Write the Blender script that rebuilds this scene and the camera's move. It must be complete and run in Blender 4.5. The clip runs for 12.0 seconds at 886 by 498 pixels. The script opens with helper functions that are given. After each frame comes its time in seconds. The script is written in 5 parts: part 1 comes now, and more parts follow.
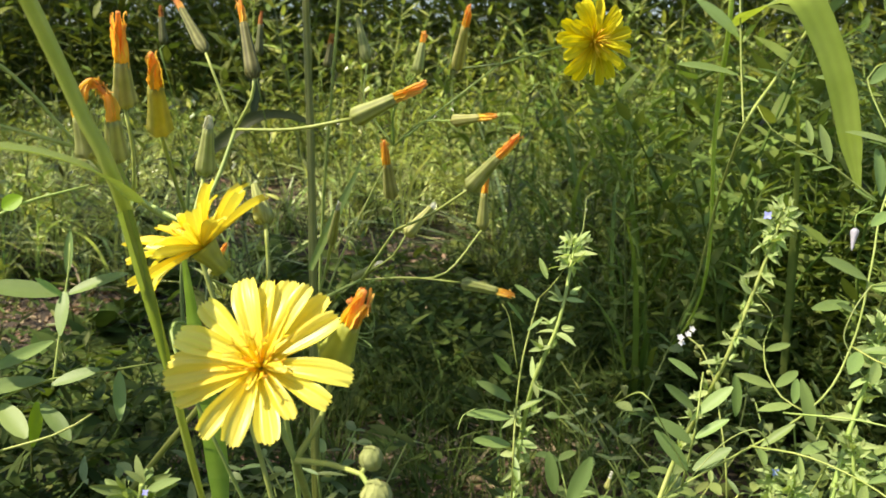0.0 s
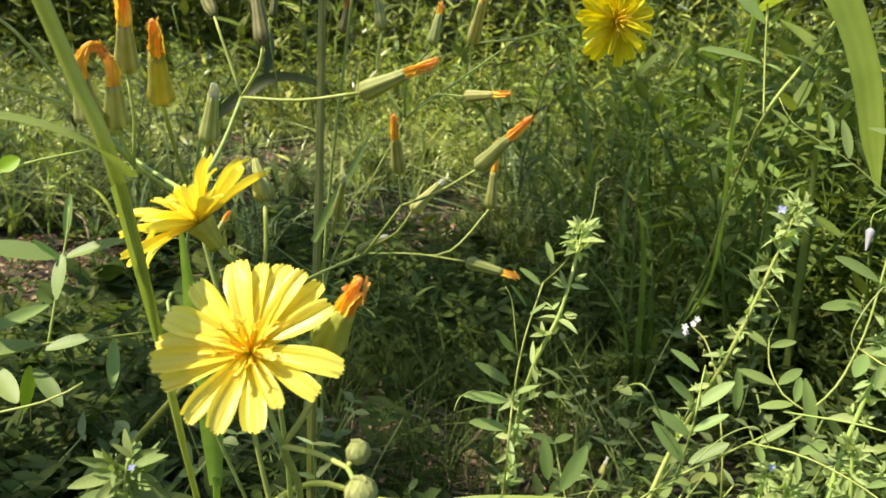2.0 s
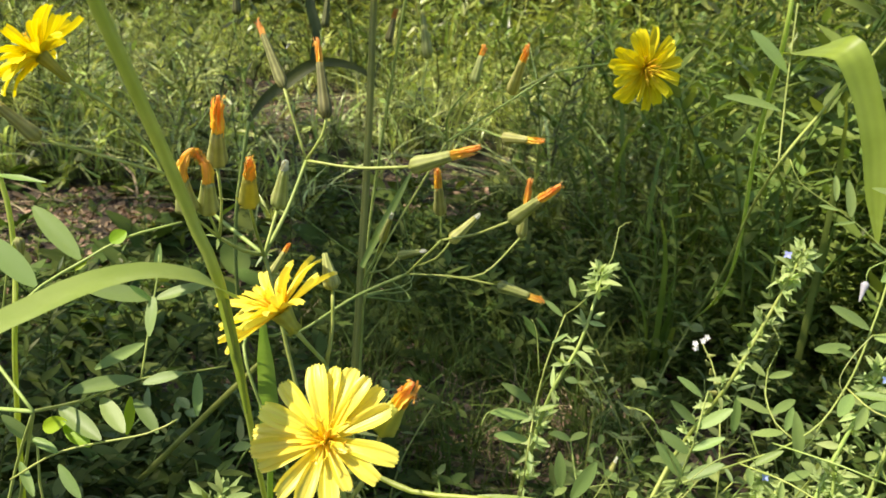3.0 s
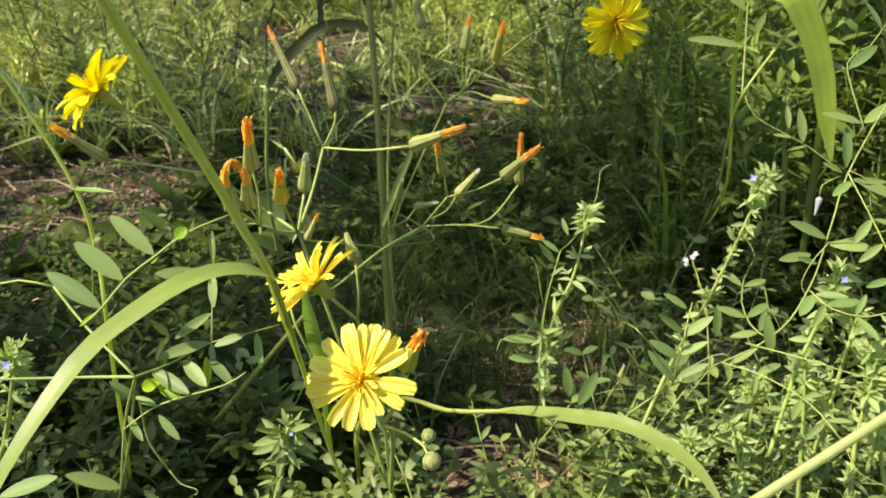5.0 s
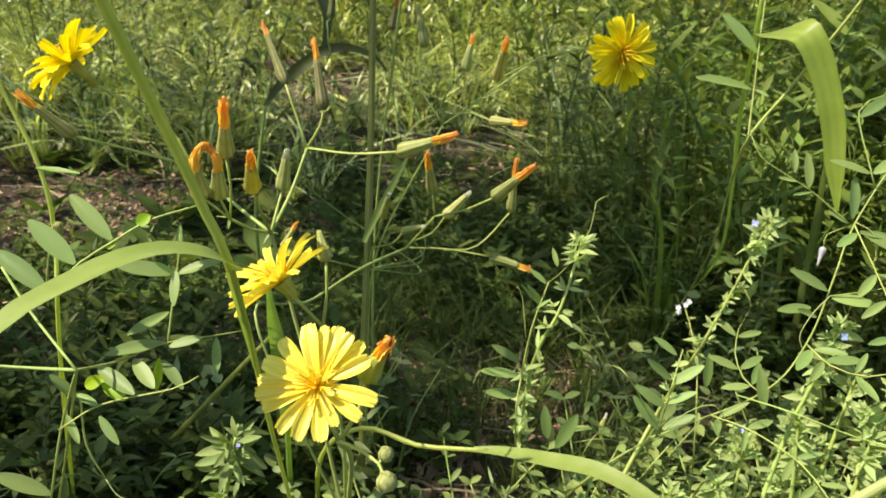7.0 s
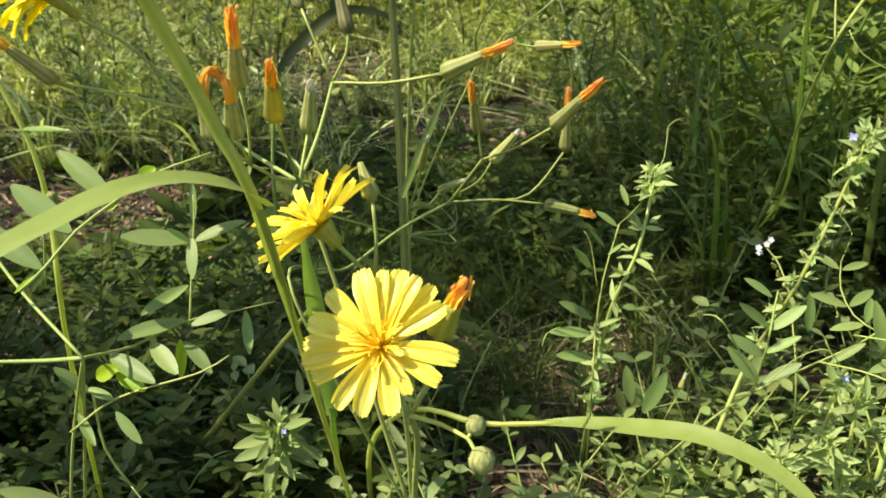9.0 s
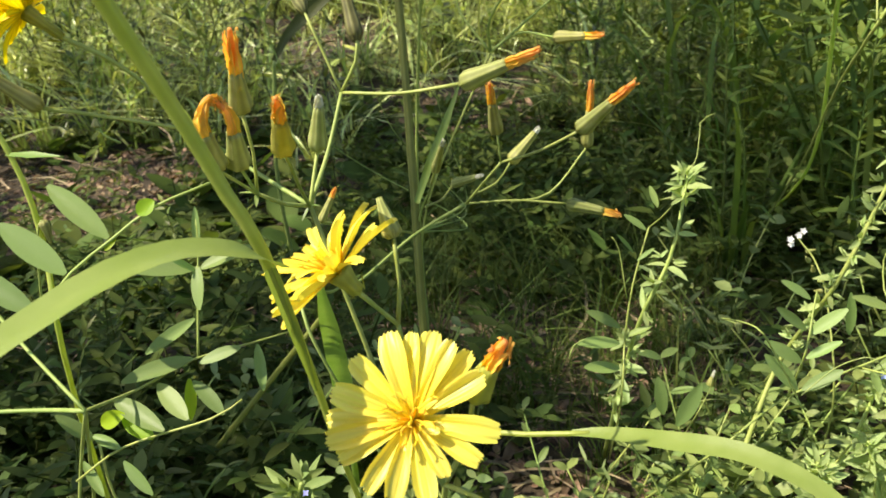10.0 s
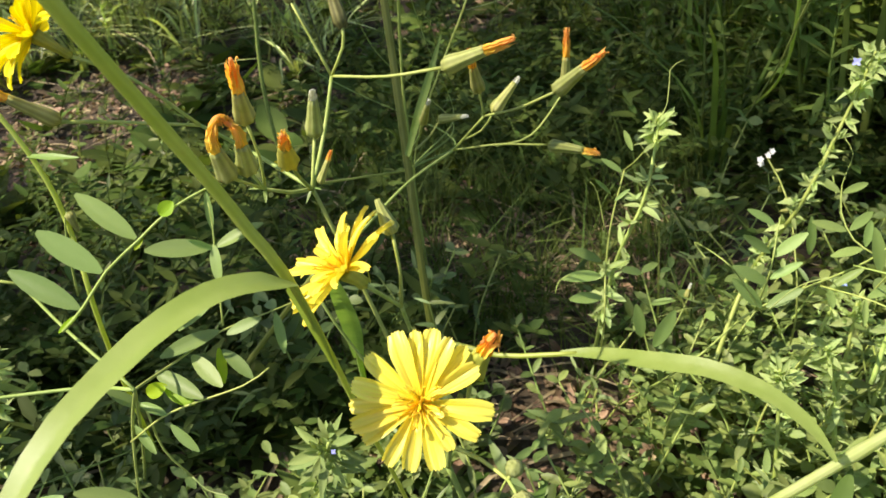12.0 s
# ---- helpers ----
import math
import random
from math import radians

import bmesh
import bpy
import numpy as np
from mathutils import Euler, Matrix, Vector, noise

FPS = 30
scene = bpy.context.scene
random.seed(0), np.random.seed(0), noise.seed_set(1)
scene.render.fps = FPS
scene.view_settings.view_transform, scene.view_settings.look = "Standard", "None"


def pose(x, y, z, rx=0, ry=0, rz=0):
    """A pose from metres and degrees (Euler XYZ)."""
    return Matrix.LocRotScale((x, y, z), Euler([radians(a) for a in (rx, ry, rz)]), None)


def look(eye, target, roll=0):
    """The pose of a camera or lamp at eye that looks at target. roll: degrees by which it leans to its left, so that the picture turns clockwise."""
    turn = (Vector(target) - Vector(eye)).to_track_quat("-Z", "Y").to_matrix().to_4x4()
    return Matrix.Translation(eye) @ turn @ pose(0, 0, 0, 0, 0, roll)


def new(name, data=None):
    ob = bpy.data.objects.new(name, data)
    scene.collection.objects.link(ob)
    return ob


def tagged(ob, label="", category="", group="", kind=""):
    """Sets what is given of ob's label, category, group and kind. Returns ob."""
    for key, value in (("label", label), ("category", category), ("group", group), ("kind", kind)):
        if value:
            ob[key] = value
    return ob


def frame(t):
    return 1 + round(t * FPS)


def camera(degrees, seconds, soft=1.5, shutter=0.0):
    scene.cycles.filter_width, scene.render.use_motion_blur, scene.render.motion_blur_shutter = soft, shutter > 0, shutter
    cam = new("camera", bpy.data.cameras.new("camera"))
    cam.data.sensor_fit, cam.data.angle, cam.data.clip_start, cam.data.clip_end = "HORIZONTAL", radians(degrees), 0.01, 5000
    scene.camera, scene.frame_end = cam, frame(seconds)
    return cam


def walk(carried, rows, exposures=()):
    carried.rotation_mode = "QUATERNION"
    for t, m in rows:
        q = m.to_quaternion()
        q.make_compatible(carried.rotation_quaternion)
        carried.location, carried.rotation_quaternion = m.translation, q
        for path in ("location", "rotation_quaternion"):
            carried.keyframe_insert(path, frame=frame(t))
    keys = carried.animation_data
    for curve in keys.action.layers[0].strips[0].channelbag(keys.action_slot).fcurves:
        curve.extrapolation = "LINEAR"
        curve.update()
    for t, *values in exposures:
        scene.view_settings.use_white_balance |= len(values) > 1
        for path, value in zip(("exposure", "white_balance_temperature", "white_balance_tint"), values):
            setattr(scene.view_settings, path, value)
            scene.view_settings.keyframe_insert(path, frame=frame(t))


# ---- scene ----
cam = camera(58.74, 12.0, soft=1.6)
PATH = [
    (0, (0.00000, 0.00000, 0.21360), (-0.01668, 0.48868, 0.10911), -0.04),
    (0.5, (-0.00214, -0.00035, 0.21728), (-0.01733, 0.48799, 0.11103), -0.09),
    (1, (0.00044, 0.00133, 0.21418), (-0.01408, 0.48846, 0.10238), 0.44),
    (1.5, (0.00381, 0.00368, 0.21329), (-0.01289, 0.48971, 0.09713), 1.29),
    (2, (0.00114, 0.00430, 0.21618), (-0.02100, 0.48792, 0.09121), 2.71),
    (2.5, (-0.00213, 0.00073, 0.23031), (-0.03219, 0.48004, 0.09117), 4.00),
    (3, (-0.00154, -0.01364, 0.25304), (-0.03965, 0.45692, 0.08834), 4.30),
    (3.5, (0.00324, -0.03371, 0.26860), (-0.04199, 0.42695, 0.07953), 2.40),
    (3.7, (0.00836, -0.03749, 0.27629), (-0.03946, 0.41849, 0.07681), 1.02),
    (5.3, (0.01156, -0.04877, 0.28000), (-0.04528, 0.40111, 0.06936), -2.52),
    (5.5, (0.01398, -0.05082, 0.28256), (-0.04189, 0.40106, 0.07597), -1.68),
    (6, (0.02315, -0.05606, 0.28800), (-0.03032, 0.40185, 0.09446), 0.66),
    (6.5, (0.01794, -0.04992, 0.28092), (-0.03549, 0.41189, 0.09686), 2.32),
    (6.7, (0.01573, -0.04218, 0.27096), (-0.03771, 0.42047, 0.08903), 2.66),
    (8.3, (0.00060, -0.02756, 0.25109), (-0.05929, 0.43575, 0.07289), -0.41),
    (8.5, (-0.00009, -0.01940, 0.24691), (-0.06228, 0.44251, 0.06589), -1.06),
    (9, (-0.00219, -0.00865, 0.23776), (-0.06647, 0.45033, 0.05012), -2.60),
    (9.5, (-0.00425, 0.00172, 0.24280), (-0.06942, 0.45602, 0.04441), -3.47),
    (10, (-0.00869, 0.00967, 0.24655), (-0.07486, 0.45809, 0.03549), -4.29),
    (10.5, (-0.01019, 0.01035, 0.24907), (-0.07622, 0.45100, 0.02220), -5.09),
    (11, (-0.01319, 0.00875, 0.25279), (-0.07953, 0.44004, 0.00868), -6.07),
    (11.5, (-0.00596, 0.00983, 0.26258), (-0.07177, 0.43044, 0.00037), -7.16),
    (12, (-0.00558, 0.00344, 0.27488), (-0.06957, 0.41447, -0.00254), -8.02),
]
walk(cam, [(t, look(eye, target, roll)) for t, eye, target, roll in PATH], exposures=[(0.0, 0.75, 6900, 14), (12.0, 0.75, 6900, 14)])

# a slightly open lens: near plants sharp, distance soft
cam.data.dof.use_dof = True
cam.data.dof.focus_distance = 0.18
cam.data.dof.aperture_fstop = 58.0

# ---- light ----
TO_SUN = Vector((-0.55, -0.20, 0.81)).normalized()
world = bpy.data.worlds.new("sky")
scene.world = world
world.use_nodes = True
wt = world.node_tree
sky = wt.nodes.new("ShaderNodeTexSky")
sky.sky_type, sky.sun_disc = "NISHITA", False
sky.sun_elevation = math.asin(TO_SUN.z)
sky.sun_rotation = math.atan2(TO_SUN.x, TO_SUN.y)
wt.links.new(sky.outputs["Color"], wt.nodes["Background"].inputs["Color"])
wt.nodes["Background"].inputs["Strength"].default_value = 0.115
sun_data = bpy.data.lights.new("sun", "SUN")
sun_data.energy, sun_data.angle, sun_data.color = 4.6, radians(0.53), (1.0, 0.94, 0.81)
sun = new("sun", sun_data)
sun.matrix_world = look(TO_SUN * 5, (0, 0, 0))

# ---- materials ----


def plant_material(name, colour, second, through_light=0.3, rough=0.5, grain=300.0, bump=0.1, vary=0.25, islands=False, streaks=0.0, hue=0.02, sheen=0.35, lines=0.3, tip=None):
    """A thin living surface: mottled colour, gloss, and light that shines through it."""
    m = bpy.data.materials.new(name)
    m.use_nodes = True
    nt = m.node_tree
    n, ln = nt.nodes, nt.links
    p, out = n["Principled BSDF"], n["Material Output"]
    tc = n.new("ShaderNodeTexCoord")
    no = n.new("ShaderNodeTexNoise")
    no.inputs["Scale"].default_value, no.inputs["Detail"].default_value = grain, 4.0
    ln.new(tc.outputs["Object"], no.inputs["Vector"])
    ramp = n.new("ShaderNodeValToRGB")
    ramp.color_ramp.elements[0].position, ramp.color_ramp.elements[1].position = 0.3, 0.7
    ramp.color_ramp.elements[0].color, ramp.color_ramp.elements[1].color = (*colour, 1), (*second, 1)
    ln.new(no.outputs["Fac"], ramp.inputs["Fac"])
    last = ramp.outputs["Color"]
    height = no.outputs["Fac"]
    if streaks:
        wave = n.new("ShaderNodeTexWave")
        wave.bands_direction = "X"
        wave.inputs["Scale"].default_value, wave.inputs["Distortion"].default_value = streaks, 0.6
        ln.new(tc.outputs["UV"], wave.inputs["Vector"])
        mix = n.new("ShaderNodeMix")
        mix.data_type, mix.blend_type = "RGBA", "MULTIPLY"
        mix.inputs["Factor"].default_value = lines
        ln.new(last, mix.inputs["A"])
        ln.new(wave.outputs["Color"], mix.inputs["B"])
        last, height = mix.outputs["Result"], wave.outputs["Fac"]
    if tip:
        split = n.new("ShaderNodeSeparateXYZ")
        ln.new(tc.outputs["UV"], split.inputs["Vector"])
        mix = n.new("ShaderNodeMix")
        mix.data_type = "RGBA"
        ln.new(split.outputs["Y"], mix.inputs["Factor"])
        ln.new(last, mix.inputs["A"])
        mix.inputs["B"].default_value = (*tip, 1)
        last = mix.outputs["Result"]
    if islands:
        src = n.new("ShaderNodeNewGeometry").outputs["Random Per Island"]
    else:
        src = n.new("ShaderNodeObjectInfo").outputs["Random"]
    hsv = n.new("ShaderNodeHueSaturation")
    for socket, low, high in (("Hue", 0.5 - hue, 0.5 + hue), ("Value", 1 - vary, 1 + vary)):
        r = n.new("ShaderNodeMapRange")
        r.inputs["To Min"].default_value, r.inputs["To Max"].default_value = low, high
        if socket == "Value":
            ln.new(src, r.inputs["Value"])
        else:
            w = n.new("ShaderNodeTexWhiteNoise")
            w.noise_dimensions = "1D"
            ln.new(src, w.inputs["W"])
            ln.new(w.outputs["Value"], r.inputs["Value"])
        ln.new(r.outputs["Result"], hsv.inputs[socket])
    ln.new(last, hsv.inputs["Color"])
    ln.new(hsv.outputs["Color"], p.inputs["Base Color"])
    p.inputs["Roughness"].default_value = rough
    p.inputs["Specular IOR Level"].default_value = sheen
    b = n.new("ShaderNodeBump")
    b.inputs["Strength"].default_value, b.inputs["Distance"].default_value = bump, 0.0006
    ln.new(height, b.inputs["Height"])
    ln.new(b.outputs["Normal"], p.inputs["Normal"])
    if through_light:
        tr = n.new("ShaderNodeBsdfTranslucent")
        warm = n.new("ShaderNodeMix")
        warm.data_type, warm.blend_type = "RGBA", "MULTIPLY"
        warm.inputs["Factor"].default_value = 1.0
        warm.inputs["B"].default_value = (1.2, 1.2, 0.55, 1)
        ln.new(hsv.outputs["Color"], warm.inputs["A"])
        ln.new(warm.outputs["Result"], tr.inputs["Color"])
        mx = n.new("ShaderNodeMixShader")
        mx.inputs["Fac"].default_value = through_light
        ln.new(p.outputs["BSDF"], mx.inputs[1])
        ln.new(tr.outputs["BSDF"], mx.inputs[2])
        ln.new(mx.outputs["Shader"], out.inputs["Surface"])
    return m


# Light put into petal colour: paler in full sun, deeper on dimmer-lit flowers.
YELLOW = plant_material("petal_yellow", (0.93, 0.72, 0.02), (0.95, 0.79, 0.05), 0.30, 0.40, 200, 0.16, 0.06, streaks=1.6, hue=0.006, sheen=0.65, lines=0.2, tip=(0.96, 0.85, 0.13))
DIM_YELLOW = plant_material("petal_yellow_dimmed", (0.84, 0.64, 0.004), (0.88, 0.71, 0.01), 0.30, 0.55, 200, 0.2, 0.08, streaks=1.6, hue=0.004, sheen=0.25, lines=0.35, tip=(0.90, 0.78, 0.02))
# Spent olive and brown, darkened to put the shade on these buds into colour.
SHADED_SPENT = plant_material("shaded_spent_petal", (0.50, 0.24, 0.05), (0.62, 0.34, 0.09), 0.3, 0.8, 500, 0.5, 0.3, islands=True, sheen=0.2, tip=(0.46, 0.20, 0.06))
SHADED_BRACT = plant_material("shaded_bract_olive", (0.17, 0.18, 0.05), (0.27, 0.27, 0.09), 0.2, 0.65, 350, 0.25, 0.14, streaks=0.314, lines=0.5)
ANTHER = plant_material("anther_yellow", (0.90, 0.64, 0.02), (0.93, 0.74, 0.06), 0.3, 0.6, 700, 0.2, 0.15, islands=True)
ORANGE = plant_material("withered_orange", (0.90, 0.58, 0.06), (0.94, 0.70, 0.12), 0.35, 0.75, 500, 0.5, 0.3, islands=True, sheen=0.2, tip=(0.86, 0.46, 0.12))
BRACT = plant_material("bract_green", (0.41, 0.44, 0.11), (0.55, 0.56, 0.20), 0.25, 0.6, 350, 0.25, 0.14, streaks=0.314, lines=0.35)
DOWN_GREEN = plant_material("downy_green", (0.30, 0.34, 0.10), (0.42, 0.45, 0.17), 0.15, 0.85, 700, 0.4, 0.1)
CALYX = plant_material("calyx_yellow_green", (0.44, 0.46, 0.07), (0.58, 0.58, 0.12), 0.3, 0.6, 350, 0.2, 0.1, streaks=0.314, lines=0.15)
PAPPUS = plant_material("pappus_white", (0.62, 0.62, 0.55), (0.78, 0.78, 0.72), 0.3, 0.9, 900, 0.5, 0.05)
STEM = plant_material("stem_green", (0.30, 0.39, 0.08), (0.42, 0.50, 0.14), 0.08, 0.5, 400, 0.15, 0.15)
GRASS = plant_material("grass_green", (0.255, 0.39, 0.075), (0.34, 0.47, 0.12), 0.36, 0.42, 120, 0.10, 0.10, streaks=6.0, lines=0.22, sheen=0.5)
CULM = plant_material("culm_green", (0.46, 0.59, 0.11), (0.56, 0.67, 0.17), 0.45, 0.42, 200, 0.15, 0.12, streaks=2.0, lines=0.08, sheen=0.5)
BROAD_GRASS = plant_material("broad_grass_green", (0.27, 0.39, 0.05), (0.35, 0.48, 0.08), 0.46, 0.45, 120, 0.03, 0.10, streaks=0.9, lines=0.10, sheen=0.45)
# Sunlight on the front weeds is put into this brighter green.
SUNLIT_WEED = plant_material("sunlit_weed_green", (0.19, 0.27, 0.06), (0.30, 0.38, 0.12), 0.36, 0.5, 90, 0.12, 0.3, hue=0.02, sheen=0.4)
OLIVE_CULM = plant_material("olive_culm", (0.23, 0.28, 0.05), (0.32, 0.36, 0.085), 0.2, 0.5, 90, 0.1, 0.1, streaks=2.0, lines=0.25)
PALE_CULM = plant_material("pale_culm", (0.50, 0.56, 0.18), (0.62, 0.66, 0.32), 0.4, 0.45, 60, 0.1, 0.05, streaks=3.0, lines=0.08)
# Brighter copy of the low herbs' green, for plants standing in sun.
HERB_SUNLIT = plant_material("sunlit_herb_green", (0.16, 0.235, 0.055), (0.28, 0.35, 0.11), 0.36, 0.5, 60, 0.1, 0.35, islands=True, hue=0.02, sheen=0.35)
VETCH = plant_material("vetch_green", (0.20, 0.31, 0.075), (0.30, 0.41, 0.13), 0.34, 0.45, 250, 0.12, 0.22, hue=0.015, sheen=0.45)
FRESH = plant_material("young_leaf_green", (0.36, 0.54, 0.02), (0.46, 0.62, 0.04), 0.5, 0.45, 250, 0.1, 0.1)
DARKLEAF = plant_material("dark_speedwell_green", (0.20, 0.29, 0.07), (0.31, 0.40, 0.14), 0.28, 0.6, 600, 0.3, 0.2, hue=0.012)
SPEEDWELL = plant_material("speedwell_green", (0.36, 0.48, 0.14), (0.52, 0.62, 0.27), 0.38, 0.6, 600, 0.35, 0.22, hue=0.012)
BLUE = plant_material("petal_blue", (0.28, 0.34, 0.80), (0.44, 0.48, 0.88), 0.25, 0.6, 500, 0.1, 0.1)
WHITE = plant_material("petal_white", (0.72, 0.74, 0.76), (0.82, 0.82, 0.80), 0.3, 0.6, 500, 0.1, 0.05)
LILAC = plant_material("petal_pale_lilac", (0.42, 0.40, 0.47), (0.58, 0.57, 0.60), 0.3, 0.6, 400, 0.1, 0.05)
HERB = plant_material("herb_green", (0.098, 0.138, 0.024), (0.168, 0.215, 0.045), 0.30, 0.48, 60, 0.1, 0.45, islands=True, hue=0.03)
SHADE_GREEN = plant_material("shaded_weed_green", (0.145, 0.212, 0.040), (0.210, 0.290, 0.064), 0.34, 0.55, 60, 0.1, 0.28, islands=True, hue=0.02, sheen=0.2)
# Darkened to deepen the shade among low herbs, beyond the leaves' own green.
LAWN = plant_material("shade_darkened_green", (0.070, 0.112, 0.020), (0.120, 0.170, 0.036), 0.36, 0.6, 40, 0.1, 0.4, islands=True, hue=0.025, sheen=0.2)
# Dark green that holds the shade on the arching weed's leaves.
SHADED_LEAF = plant_material("shaded_leaf_green", (0.062, 0.082, 0.016), (0.100, 0.122, 0.026), 0.2, 0.5, 90, 0.1, 0.2, hue=0.015, streaks=2.0, lines=0.2)
WEED = plant_material("weed_green", (0.15, 0.22, 0.06), (0.25, 0.32, 0.11), 0.32, 0.46, 90, 0.1, 0.35, hue=0.02, sheen=0.45)
# Leaf tones spread wide to imitate dappled sun and shade on the meadow.
DAPPLED_MEADOW = plant_material("dappled_meadow_green", (0.135, 0.185, 0.032), (0.39, 0.455, 0.115), 0.28, 0.32, 40, 0.1, 0.9, islands=True, hue=0.03, sheen=0.65)
# Pale blades stand in for sunlit glints in the tangle.
GLINT_GRASS = plant_material("glint_grass", (0.46, 0.54, 0.16), (0.62, 0.68, 0.28), 0.3, 0.3, 40, 0.1, 0.7, islands=True, hue=0.02, sheen=0.6)
SWARD = plant_material("grass_tuft_green", (0.10, 0.18, 0.03), (0.18, 0.28, 0.05), 0.3, 0.5, 40, 0.1, 0.4, islands=True, hue=0.03)
STRAW = plant_material("dry_straw", (0.30, 0.22, 0.12), (0.46, 0.37, 0.22), 0.15, 0.7, 150, 0.3, 0.45, islands=True, hue=0.01)
LITTER = plant_material("dead_leaf_brown", (0.14, 0.08, 0.045), (0.38, 0.26, 0.16), 0.15, 0.7, 180, 0.4, 0.7, islands=True, hue=0.015)
WOOD = plant_material("bark_grey_brown", (0.09, 0.07, 0.05), (0.19, 0.15, 0.11), 0.0, 0.85, 14, 0.8, 0.1)
CROWN = plant_material("tree_leaf_green", (0.05, 0.10, 0.02), (0.09, 0.15, 0.03), 0.3, 0.45, 20, 0.1, 0.3, islands=True)


def soil_material():
    m = bpy.data.materials.new("soil")
    m.use_nodes = True
    nt = m.node_tree
    n, ln = nt.nodes, nt.links
    p = n["Principled BSDF"]
    tc = n.new("ShaderNodeTexCoord")
    fine, broad = n.new("ShaderNodeTexNoise"), n.new("ShaderNodeTexNoise")
    fine.inputs["Scale"].default_value, fine.inputs["Detail"].default_value = 160, 8
    broad.inputs["Scale"].default_value, broad.inputs["Detail"].default_value = 7, 5
    ramp, mix = n.new("ShaderNodeValToRGB"), n.new("ShaderNodeMix")
    mix.data_type = "RGBA"
    ramp.color_ramp.elements[0].color, ramp.color_ramp.elements[1].color = (0.013, 0.010, 0.006, 1), (0.055, 0.042, 0.023, 1)
    ramp.color_ramp.elements[0].position, ramp.color_ramp.elements[1].position = 0.35, 0.68
    for t in (fine, broad):
        ln.new(tc.outputs["Object"], t.inputs["Vector"])
    ln.new(fine.outputs["Fac"], ramp.inputs["Fac"])
    ln.new(broad.outputs["Fac"], mix.inputs["Factor"])
    ln.new(ramp.outputs["Color"], mix.inputs["A"])
    mix.inputs["B"].default_value = (0.095, 0.068, 0.038, 1)
    ln.new(mix.outputs["Result"], p.inputs["Base Color"])
    p.inputs["Roughness"].default_value = 0.95
    b = n.new("ShaderNodeBump")
    b.inputs["Strength"].default_value, b.inputs["Distance"].default_value = 0.8, 0.004
    ln.new(fine.outputs["Fac"], b.inputs["Height"])
    ln.new(b.outputs["Normal"], p.inputs["Normal"])
    return m


SOIL = soil_material()

# ---- building blocks ----
V = Vector
WHERE = {}


def mesh_of(name, verts, faces, material, uvs=None, smooth=True):
    me = bpy.data.meshes.new(name)
    me.from_pydata([tuple(v) for v in verts], [], faces)
    if uvs is not None:
        layer = me.uv_layers.new(name="UVMap")
        flat = np.array(uvs, dtype=np.float32)
        loops = np.empty(len(me.loops), dtype=np.int32)
        me.loops.foreach_get("vertex_index", loops)
        layer.data.foreach_set("uv", flat[loops].ravel())
    if smooth:
        me.polygons.foreach_set("use_smooth", np.ones(len(me.polygons), dtype=bool))
    me.materials.append(material)
    me.update()
    return me


def thing(name, base, label, category, group="", kind=""):
    """An Empty at the foot of a plant, to hold its parts."""
    ob = new(name)
    ob.location = base
    ob.empty_display_size = 0.01
    WHERE[ob.name] = Matrix.Translation(base)
    return tagged(ob, label, category, group, kind)


def part(name, me, parent, m=None, label=""):
    m = m or Matrix.Identity(4)
    ob = new(name, me)
    if parent is not None:
        ob.parent = parent
        ob.matrix_basis = WHERE[parent.name].inverted() @ m
    else:
        ob.matrix_basis = m
    WHERE[ob.name] = m
    return tagged(ob, label)


def curve_points(points, step):
    """A smooth line through the points, in even pieces."""
    pts = [V(p) for p in points]
    if len(pts) == 2:
        pts = [pts[0], pts[0].lerp(pts[1], 0.5), pts[1]]
    full = [2 * pts[0] - pts[1]] + pts + [2 * pts[-1] - pts[-2]]
    out = []
    for a, b, c, d in zip(full, full[1:], full[2:], full[3:]):
        n = max(2, int((c - b).length / step))
        for k in range(n):
            t = k / n
            out.append(0.5 * (2 * b + (c - a) * t + (2 * a - 5 * b + 4 * c - d) * t * t + (3 * b - a - 3 * c + d) * t**3))
    return out + [pts[-1]]


def tube(points, radii, sides=7, step=0.006, wobble=0.0, knots=()):
    """A closed tapered tube; radii are spread evenly along the points."""
    line = curve_points(points, step)
    n = len(line)
    verts, faces, uvs = [], [], []
    side = V((0.3, 1, 0.2))
    for k, p in enumerate(line):
        ahead = (line[min(k + 1, n - 1)] - line[max(k - 1, 0)]).normalized()
        side = (side - ahead * side.dot(ahead)).normalized()
        other = ahead.cross(side)
        s = k / (n - 1) * (len(radii) - 1)
        i = min(int(s), len(radii) - 2)
        r = radii[i] + (radii[i + 1] - radii[i]) * (s - i)
        for where, swell in knots:
            r *= 1 + swell * math.exp(-(((k / (n - 1) - where) / 0.02) ** 2))
        off = V((noise.noise(p * 90), noise.noise(p * 90 + V((7, 3, 1))), 0)) * wobble
        for j in range(sides):
            a = 2 * math.pi * j / sides
            verts.append(p + off + (side * math.cos(a) + other * math.sin(a)) * r)
            uvs.append((j / sides, k / n))
    for k in range(n - 1):
        for j in range(sides):
            a, b = k * sides + j, k * sides + (j + 1) % sides
            faces.append((a, b, b + sides, a + sides))
    faces.append(tuple(range(sides))[::-1])
    faces.append(tuple((n - 1) * sides + j for j in range(sides)))
    return verts, faces, uvs


def joined(pieces):
    verts, faces, uvs = [], [], []
    for v, f, u in pieces:
        o = len(verts)
        verts += v
        uvs += u
        faces += [tuple(i + o for i in q) for q in f]
    return verts, faces, uvs


